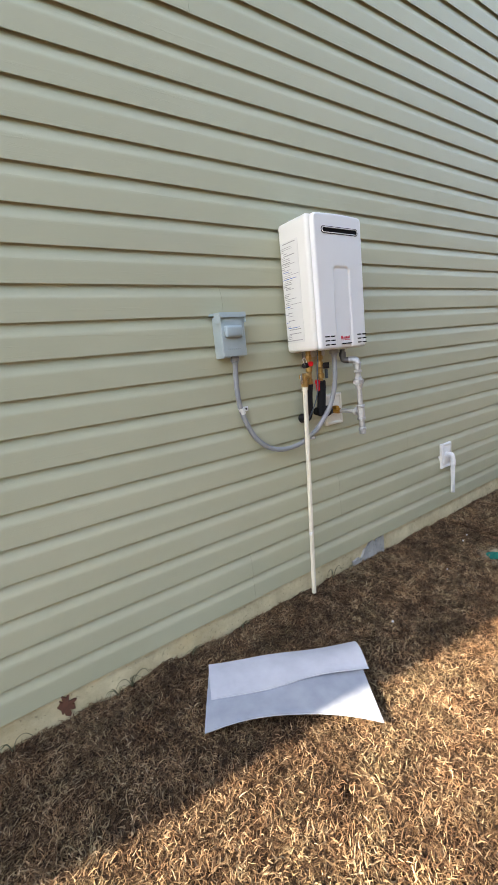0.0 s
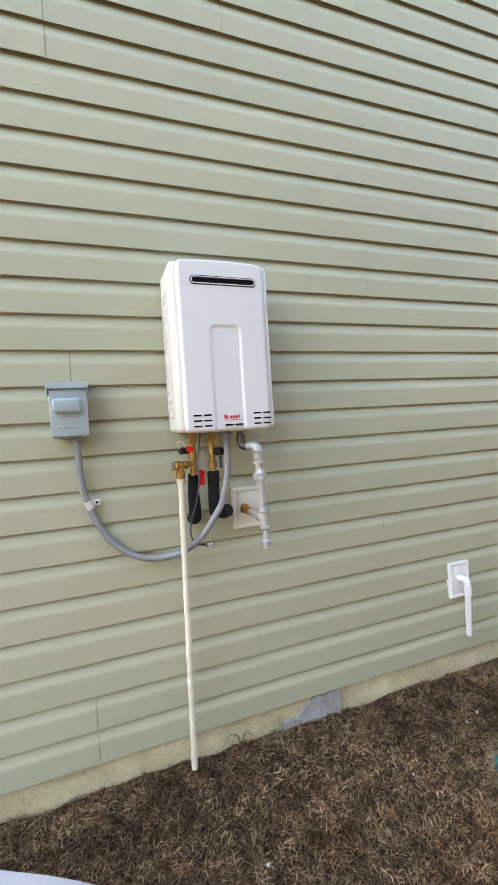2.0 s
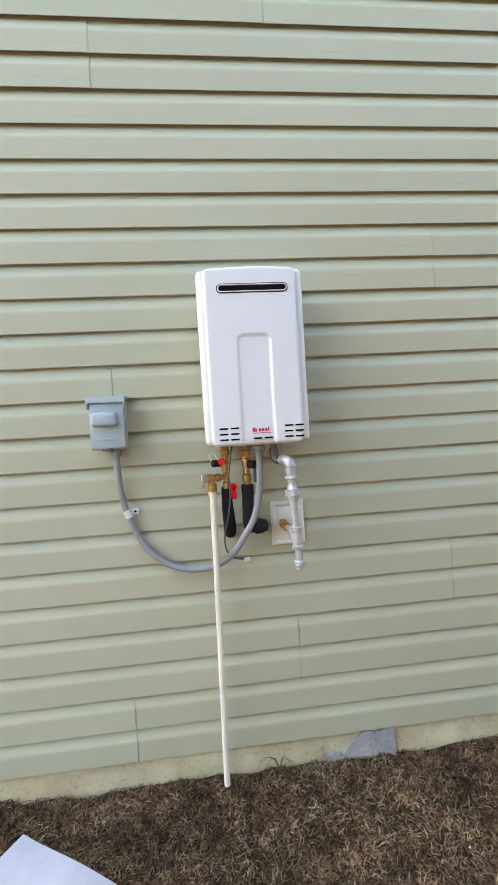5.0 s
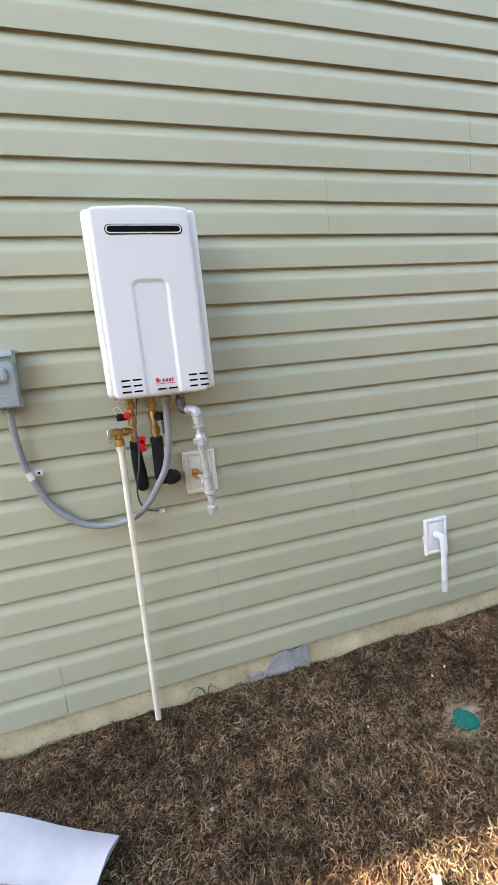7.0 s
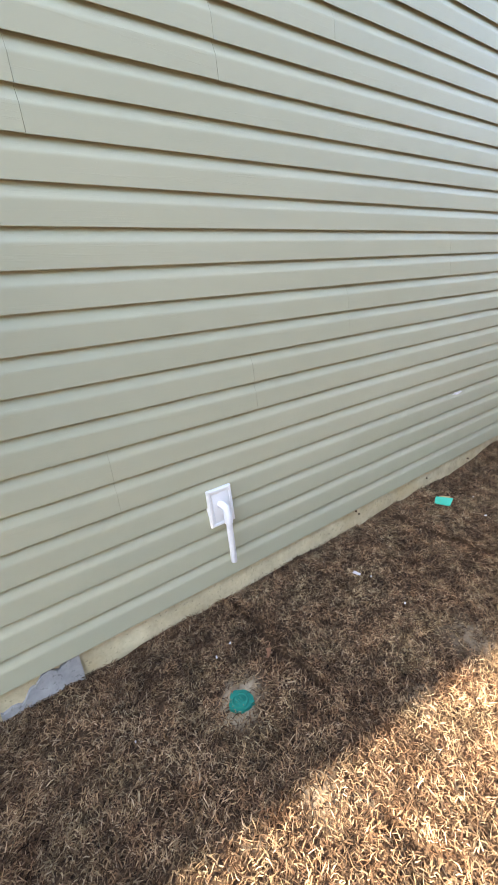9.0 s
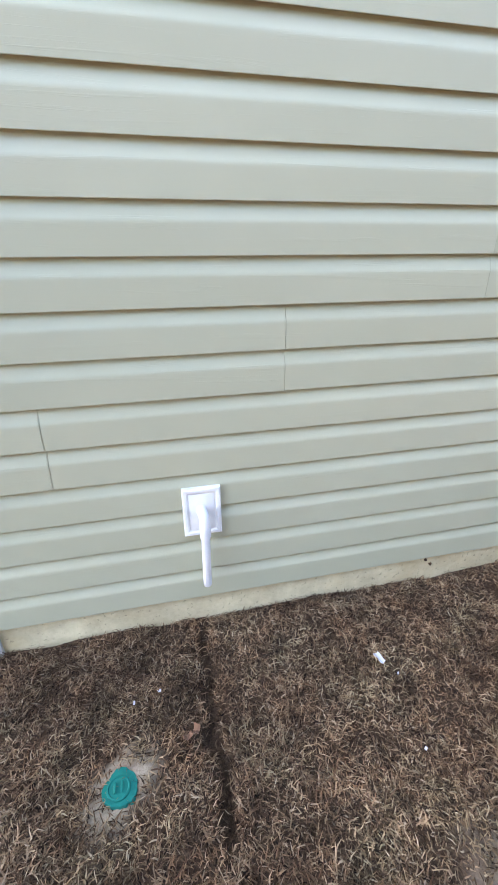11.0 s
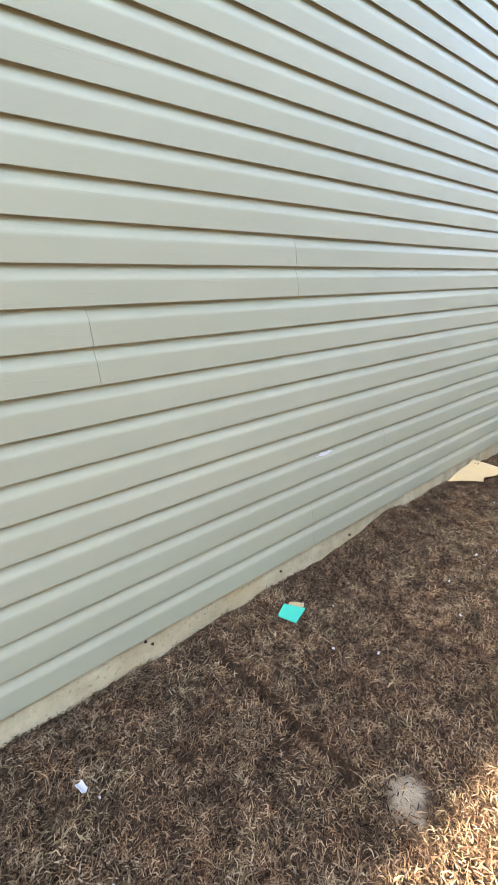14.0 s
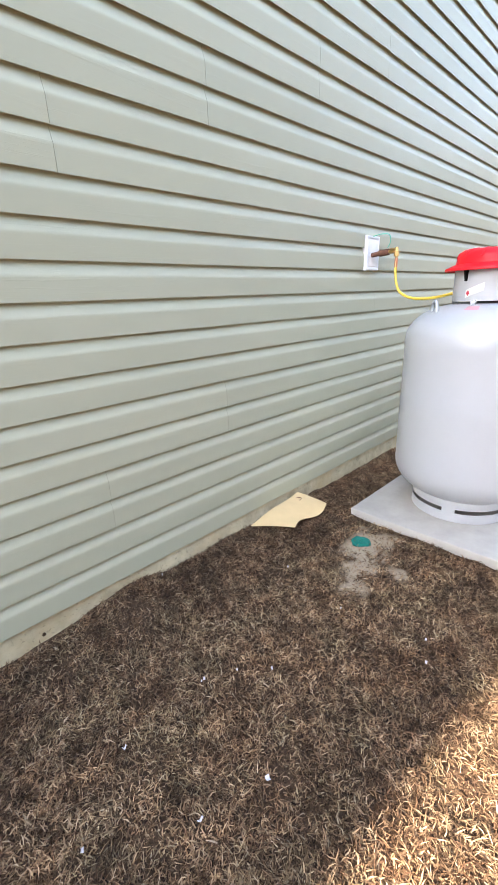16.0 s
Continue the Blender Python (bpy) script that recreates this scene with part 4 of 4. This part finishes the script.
# ---- gas outlet by the tank ----
gblock = mounting_block(7.150, 7.300, 1.345, 1.545, 0.022, M_BLOCK, "mounting_block", "white plastic siding block with a rusty gas stub", "mounting block", "blocks on the siding")
stub = thing("gas_stub", (7.225, 1.50, 1.43), "rusty iron pipe stub with a brass hose fitting", "gas pipe")
part("pipe", stepped((7.215, 1.575, 1.432), (7.221, 1.440, 1.444), [(0, 0.0140), (0.55, 0.0140), (0.56, 0.0185), (1, 0.0185)]), M_RUST, stub)
part("fitting", stepped((7.221, 1.445, 1.444), (7.223, 1.395, 1.452), [(0, 0.012), (0.3, 0.012), (0.32, 0.017), (0.7, 0.017), (0.72, 0.012), (1, 0.012)], 6), M_BRASS, stub, "brass hose fitting")
part("flare_nut", stepped((7.223, 1.393, 1.466), (7.223, 1.390, 1.400), [(0, 0.010), (0.3, 0.012), (0.35, 0.016), (0.75, 0.016), (0.8, 0.010), (1, 0.008)], 6), M_BRASS, stub, "brass flare nut")
part("ground_wire", tube(smooth_line([(7.215, 1.551, 1.540), (7.217, 1.50, 1.548), (7.219, 1.445, 1.540), (7.221, 1.435, 1.50), (7.221, 1.452, 1.466)], 7), 0.003, 8), M_GREENWIRE, stub, "green ground wire")

# ---- propane tank on its pad ----
structure_pad = tagged(part("concrete_pad", box(PAD[0], PAD[1], PAD[2], PAD[3], -0.09, -0.020, 0.008, 3), M_PAD), "smooth grey concrete pad on the lawn", "concrete pad")
TX, TY, TZ = 7.125, 0.825, -0.020
tank = thing("propane_tank", (TX, TY, TZ), "large white upright propane tank with a red lid", "propane tank")
prof = [(0.0, 0.075)]
R, lowz, topz = 0.381, 0.285, 0.965
for i in range(1, 13):
    a = math.pi / 2 * i / 12
    prof.append((R * math.sin(a) ** 0.72, lowz - 0.200 * math.cos(a)))
prof += [(R, 0.40), (R, 0.62), (R + 0.0025, 0.640), (R, 0.66), (R, 0.80), (R, topz - 0.02), (R + 0.003, topz), (R, topz + 0.02)]
for i in range(1, 14):
    a = math.pi / 2 * i / 13
    prof.append((R * math.cos(a) ** 0.72 if i < 13 else 0.0, topz + 0.02 + 0.185 * math.sin(a)))
shell = part("shell", lathe(prof, (TX, TY, TZ), n=96), M_TANK, tank, "", 35)


def foot_ring():
    """A short drum with long slots near its top."""
    bm = bmesh.new()
    n, r = 96, 0.262
    levels = (0.0, 0.055, 0.078, 0.125)
    def at(i, k, rr):
        a = 2 * math.pi * i / n
        return (TX + rr * math.cos(a), TY + rr * math.sin(a), TZ + levels[k])
    vo = [[bm.verts.new(at(i, k, r)) for k in range(4)] for i in range(n)]
    vi = [[bm.verts.new(at(i, k, r - 0.004)) for k in range(4)] for i in range(n)]
    for i in range(n):
        j = (i + 1) % n
        for k in range(3):
            if k == 1 and i % 24 not in (0, 1, 2, 3):
                for kk in (1, 2):
                    bm.faces.new((vo[i][kk], vo[j][kk], vi[j][kk], vi[i][kk]))
                continue
            bm.faces.new((vo[i][k], vo[j][k], vo[j][k + 1], vo[i][k + 1]))
            bm.faces.new((vi[i][k], vi[j][k], vi[j][k + 1], vi[i][k + 1]))
        bm.faces.new((vo[i][0], vo[j][0], vi[j][0], vi[i][0]))
    return bm


part("foot_ring", foot_ring(), M_TANK, tank, "slotted white foot ring")
bm = lathe([(0.157, 1.174), (0.164, 1.174), (0.164, 1.325), (0.158, 1.325), (0.157, 1.174)], (TX, TY, TZ), n=64)
part("collar", bm, M_TANK, tank, "white collar round the valve")
for a in (176, 266, 356, 86):
    x, y = TX + 0.161 * math.cos(radians(a)), TY + 0.161 * math.sin(radians(a))
    part("collar_foot", box(x - 0.012, x + 0.012, y - 0.012, y + 0.012, TZ + 1.145, TZ + 1.18, 0.002), M_TANK, tank)
lid_prof = [(0.0, 1.424), (0.07, 1.423), (0.125, 1.415), (0.152, 1.400), (0.162, 1.384), (0.166, 1.352), (0.186, 1.344), (0.212, 1.332), (0.216, 1.322), (0.210, 1.318), (0.184, 1.330), (0.163, 1.336), (0.158, 1.33)]
lid = part("lid", lathe(lid_prof, (TX, TY, TZ), n=72), M_RED, tank, "red plastic lid")
for a in range(0, 360, 30):
    c, s = math.cos(radians(a)), math.sin(radians(a))
    p = [(TX + r * c, TY + r * s, TZ + z) for r, z in ((0.09, 1.4205), (0.128, 1.4145), (0.155, 1.398), (0.164, 1.380))]
    part("lid_rib", tube(p, 0.0045, 6), M_RED, lid)
latch_a = radians(158)
lx, ly = TX + 0.170 * math.cos(latch_a), TY + 0.170 * math.sin(latch_a)
part("lid_latch", tube([(lx, ly, TZ + 1.325), (lx + 0.002, ly, TZ + 1.30), (lx + 0.006, ly - 0.002, TZ + 1.27)], [0.013, 0.010, 0.008], 8), M_DARK, tank, "dark latch below the lid")


def curved_label(a0, a1, r, z0, z1, material, name, label, tilt=0.0, parent=None):
    bm = bmesh.new()
    n = 10
    g = []
    for i in range(n + 1):
        a = radians(a0 + (a1 - a0) * i / n)
        dz = tilt * (i / n)
        g.append([bm.verts.new((TX + rr * math.cos(a), TY + rr * math.sin(a), TZ + z + dz)) for z, rr in ((z0, r), (z1, r))])
    for i in range(n):
        bm.faces.new((g[i][0], g[i + 1][0], g[i + 1][1], g[i][1]))
    ob = part(name, bm, material, parent or tank, label, 40)
    return ob


curved_label(160, 190, 0.1652, 1.190, 1.227, M_LABEL, "warning_label", "small warning label with fine print", 0.035)
for k in range(3):
    curved_label(168, 188, 0.1657, 1.200 + 0.011 * k, 1.199 + 0.011 * k, M_INK, "print_line", "", 0.028)
d_bm = bmesh.new()
for da, dz in ((0, 0.014), (3.4, 0), (0, -0.014), (-3.4, 0)):
    a = radians(164.5 + da)
    d_bm.verts.new((TX + 0.1662 * math.cos(a), TY + 0.1662 * math.sin(a), TZ + 1.213 + dz))
d_bm.faces.new(list(d_bm.verts))
part("hazard_mark", d_bm, M_REDINK, tank, "red hazard diamond", 0)


def dome_label(a0, a1, s0, s1, material, label):
    """A sticker that follows the upper head between two heights."""
    bm = bmesh.new()
    g = []
    for i in range(9):
        a = radians(a0 + (a1 - a0) * i / 8)
        col = []
        for j in range(5):
            t = math.pi / 2 * (s0 + (s1 - s0) * j / 4)
            rr = R * math.cos(t) ** 0.72 + 0.0015
            col.append(bm.verts.new((TX + rr * math.cos(a), TY + rr * math.sin(a), TZ + topz + 0.0225 + 0.185 * math.sin(t))))
        g.append(col)
    for i in range(8):
        for j in range(4):
            bm.faces.new((g[i][j], g[i + 1][j], g[i + 1][j + 1], g[i][j + 1]))
    part("sticker", bm, material, shell, label, 40)


dome_label(176, 190, 0.60, 0.70, M_PINK, "faded pink sticker")
for a in (138, 318):
    c, s = math.cos(radians(a)), math.sin(radians(a))
    bx, by = TX + 0.262 * c, TY + 0.262 * s
    pts = [(bx + 0.030 * math.cos(radians(k)) * -s + 0.010 * c, by + 0.030 * math.cos(radians(k)) * c + 0.010 * s, TZ + 1.128 + 0.050 * math.sin(radians(k))) for k in range(-30, 211, 15)]
    part("lifting_lug", tube(pts, 0.0085, 10), M_TANK, tank, "white lifting lug")

hose = thing("gas_hose", (7.2, 1.2, 1.2), "yellow gas hose from the wall outlet to the tank", "hose")
part("tube", tube(smooth_line([(7.223, 1.391, 1.402), (7.223, 1.390, 1.355), (7.222, 1.384, 1.285), (7.215, 1.352, 1.215), (7.195, 1.280, 1.178), (7.160, 1.180, 1.168), (7.115, 1.075, 1.176), (7.085, 1.000, 1.190), (7.068, 0.965, 1.196)], 9), 0.0075, 12), M_YELLOW, hose)
part("copper_sleeve", stepped((7.223, 1.391, 1.404), (7.223, 1.390, 1.355), [(0, 0.0095), (1, 0.0095)]), M_COPPER, hose, "copper-coloured sleeve")

# ---- things on the lawn ----
packing = thing("packing_foam", (0.83, 1.09, -0.03), "folded sheet of white packing foam on the grass", "packing foam")


def lower_sheet(u, v):
    a = Vector((0.455, 1.150, 0.0)).lerp(Vector((0.965, 0.765, 0.0)), u)
    b = Vector((0.635, 1.430, 0.0)).lerp(Vector((1.185, 1.095, 0.0)), u)
    p = a.lerp(b, v)
    bow = math.sin(math.pi * u)
    p += Vector((0.035, 0.055, 0)) * bow * (1 - v) * 0.7
    p.z = -0.026 + 0.018 * bow * (1 - v) ** 2 + 0.012 * v + 0.004 * math.sin(9 * u + 4 * v)
    return p


def upper_sheet(u, v):
    a = Vector((0.545, 1.255, 0.0)).lerp(Vector((1.118, 0.955, 0.0)), u)
    b = Vector((0.630, 1.428, 0.0)).lerp(Vector((1.190, 1.090, 0.0)), u)
    p = a.lerp(b, v)
    lift = 0.012 + 0.016 * smoothstep(0.55, 1.0, u)
    p.z = lower_sheet(u, 0.35 + 0.65 * v).z + 0.007 + lift * math.sin(math.pi * min(1.0, 0.12 + 0.95 * (1 - v))) * (0.6 + 0.4 * u) + 0.012 * (1 - v) * u
    p += Vector((0.010, -0.012, 0)) * math.sin(2 * math.pi * u) * (1 - v)
    return p


# lower layer takes the darker, shade-coloured foam; the fold above stays light
part("lower_layer", sheet(28, 18, lower_sheet, 0.004), M_FOAMSHADE, packing, "lower layer of white foam, its shade painted blue-grey")
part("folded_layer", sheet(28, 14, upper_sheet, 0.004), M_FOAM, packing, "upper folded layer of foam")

card = thing("cardboard", (6.35, 1.48, -0.03), "torn tan cardboard sheet leaning on the foundation", "cardboard")


def card_sheet(u, v):
    a = Vector((6.060, 1.555, 0.004)).lerp(Vector((6.495, 1.568, 0.046)), u)
    b = Vector((6.235, 1.375, -0.012)).lerp(Vector((6.585, 1.395, -0.018)), u)
    p = a.lerp(b, v)
    p.z += 0.020 * math.sin(math.pi * u) * (1 - v) * math.sin(3 * u) + 0.016 * smoothstep(0.2, 1, v) * math.sin(2.6 * math.pi * u) * 0.6 + 0.006 * math.sin(7 * u + 3 * v)
    p.y += 0.022 * math.sin(math.pi * u * 2.2) * v - 0.010 * math.sin(math.pi * u) * (1 - v)
    return p


part("board", sheet(24, 14, card_sheet, 0.003), M_CARD, card)
part("scribble", tube([card_sheet(0.84, 0.16) + Vector((0, 0, 0.004)), card_sheet(0.88, 0.24) + Vector((0, 0, 0.004)), card_sheet(0.86, 0.3) + Vector((0, 0, 0.004)), card_sheet(0.80, 0.28) + Vector((0, 0, 0.004))], 0.002, 6), M_RUST, card, "dark scrawl")


def station_cap(x, y, s, seed, label):
    """A round cap set flush in the soil: ragged painted soil round a disc with a grip."""
    z = ground_z(x, y)
    top = thing("bait_station", (x, y, z), label, "station cap", "green caps in the lawn")
    bm = bmesh.new()
    n = 40
    ring = []
    for i in range(n):
        a = 2 * math.pi * i / n
        r = s * (1.02 + 0.22 * noise.noise((math.cos(a) * 1.6 + seed, math.sin(a) * 1.6, seed)) + 0.09 * noise.noise((math.cos(a) * 6, math.sin(a) * 6, seed)))
        ring.append((x + r * math.cos(a), y + r * math.sin(a)))
    up = [bm.verts.new((p, q, z + 0.009)) for p, q in ring]
    dn = [bm.verts.new((p + 0.06 * (p - x), q + 0.06 * (q - y), z - 0.012)) for p, q in ring]
    bm.faces.new(up)
    for i in range(n):
        j = (i + 1) % n
        bm.faces.new((up[i], up[j], dn[j], dn[i]))
    part("painted_soil", bm, M_CAP, top, "soil painted dark green")
    d = s * 0.70
    dx, dy = x - 0.1 * s, y - 0.1 * s
    part("disc", lathe([(0, 0.012), (d * 0.8, 0.013), (d * 0.86, 0.016), (d, 0.015), (d * 1.03, 0.006)], (dx, dy, z), n=36), M_CAP, top, "green plastic disc")
    for k in (-1, 1):
        part("grip", box(dx + k * 0.009 - 0.003, dx + k * 0.009 + 0.003, dy - 0.013, dy + 0.013, z + 0.012, z + 0.019, 0.0015), M_CAP, top)


station_cap(2.447, 1.082, 0.043, 1.3, "round green plastic cap in a bare soil ring")
station_cap(6.400, 1.058, 0.045, 4.7, "green plastic cap in sandy soil beside the pad")

tile = thing("foam_square", (4.27, 1.39, -0.03), "bright turquoise foam square lying on the grass", "foam piece")


def quad_sheet(c, lift, bend):
    def f(u, v):
        p = Vector(c[0]).lerp(Vector(c[1]), u).lerp(Vector(c[3]).lerp(Vector(c[2]), u), v)
        p.z += lift + bend * math.sin(math.pi * u) * math.sin(math.pi * v)
        return p
    return f


part("square", sheet(6, 6, quad_sheet([(4.219, 1.41, -0.052), (4.244, 1.322, -0.054), (4.334, 1.351, -0.046), (4.284, 1.44, -0.040)], 0.008, 0.004), 0.007), M_TEAL, tile)
part("cardboard_backing", sheet(4, 4, quad_sheet([(4.262, 1.415, -0.046), (4.315, 1.352, -0.050), (4.365, 1.388, -0.046), (4.322, 1.440, -0.042)], 0.004, 0.0), 0.003), M_CARD, tile, "brown backing corner")


def scrap(x, y, w, d, turn, name, label, category, material, group, curl=0.012, seed=0.0):
    """A small curled scrap lying on the blades."""
    z = ground_z(x, y) + 0.024
    c, s = math.cos(radians(turn)), math.sin(radians(turn))

    def f(u, v):
        a, b = (u - 0.5) * w, (v - 0.5) * d
        k = 1 + 0.35 * noise.noise((u * 3 + seed, v * 3, seed))
        return Vector((x + (a * c - b * s) * k, y + (a * s + b * c) * k, z + curl * ((2 * u - 1) ** 2) + 0.4 * curl * noise.noise((u * 2, v * 2, seed))))
    ob = part(name, sheet(5, 4, f, 0.0015), material)
    tagged(ob, label, category, group)
    return ob


scrap(3.290, 1.268, 0.020, 0.040, 12, "wrapper", "crumpled white plastic wrapper lying on the grass", "wrapper", M_PAPER, "", 0.006, 31.0)
for k, (x, y, w, d, turn) in enumerate([(1.468, 1.098, 0.030, 0.022, 20), (2.555, 1.310, 0.034, 0.020, 35), (2.478, 1.293, 0.022, 0.014, 80), (4.345, 0.968, 0.034, 0.018, 10),
                                        (4.231, 1.098, 0.010, 0.034, 25), (4.961, 0.994, 0.036, 0.018, 5), (4.443, 1.276, 0.014, 0.010, 0), (5.194, 0.63, 0.042, 0.030, 70), (5.005, 0.691, 0.044, 0.014, 0),
                                        (5.468, 0.861, 0.026, 0.012, 50), (5.379, 0.949, 0.020, 0.014, 30), (5.862, 0.477, 0.030, 0.018, 15), (5.968, 0.523, 0.020, 0.016, 15), (5.274, 1.004, 0.026, 0.018, 65),
                                        (5.947, 1.188, 0.020, 0.014, 40), (4.765, 0.848, 0.030, 0.018, 60), (5.459, 1.526, 0.018, 0.012, 0), (5.894, 0.853, 0.022, 0.012, 20), (3.321, 1.202, 0.018, 0.014, 0), (1.053, 1.046, 0.02, 0.012, 0),
                                        (3.275, 0.98, 0.022, 0.018, 30), (5.261, 1.003, 0.014, 0.010, 0), (2.09, 1.18, 0.014, 0.012, 0)]):
    scrap(x, y, 0.36 * w, 0.36 * d, turn, "paper_scrap", "small white scrap of paper on the brown grass", "paper scrap", M_PAPER, "paper scraps on the lawn", 0.008, k * 1.7)
scrap(1.985, 0.69, 0.030, 0.022, 60, "plastic_scrap", "crumpled dirty clear plastic on the sunlit grass", "plastic scrap", M_DIRTY, "", 0.014, 44.0)
for k, (x, y, w, d, turn) in enumerate([(2.655, 1.175, 0.030, 0.018, 70), (2.63, 1.157, 0.026, 0.014, 20), (0.56, 0.42, 0.04, 0.03, 40)]):
    scrap(x, y, w, d, turn, "dry_leaf", "curled reddish-brown dry leaf on the grass", "leaf", M_LEAF, "dry leaves on the lawn", 0.016, 20 + k * 2.3)


def weed(x, y, h, seed, n=6):
    """A sprig of thin stalks at the foot of the wall."""
    z = ground_z(x, y)
    r = random.Random(seed)
    top = thing("weed", (x, y, z), "thin wilted grass sprig against the concrete foundation", "weed", "weeds at the foundation")
    for i in range(n):
        a = r.uniform(-1.2, 1.2)
        p = [(x, y, z), (x + 0.3 * h * math.sin(a), y - 0.2 * h, z + 0.75 * h), (x + 0.8 * h * math.sin(a), y - 0.4 * h, z + h * r.uniform(0.7, 1.1)), (x + 1.2 * h * math.sin(a), y - 0.5 * h, z + h * r.uniform(0.4, 0.8))]
        q = smooth_line(p, 4)
        part("blade", tube(q, [0.0016 * (1 - 0.8 * k / len(q)) for k in range(len(q))], 5), M_WEED, top)


for x, h, s in ((1.545, 0.085, 1), (0.33, 0.075, 2), (0.27, 0.06, 3), (-0.12, 0.07, 4), (0.62, 0.05, 5), (0.90, 0.045, 6), (1.70, 0.05, 7)):
    weed(x, 1.562, h, s)
for x, z, s in ((3.66, 0.062, 1.0), (3.685, 0.035, 3.0), (4.40, 0.03, 6.0), (4.95, 0.01, 8.0)):
    blot(x, z, 0.010, 0.008, 1.574, s, M_SOIL, "trim_clod", "dark clod stuck on the concrete foundation")
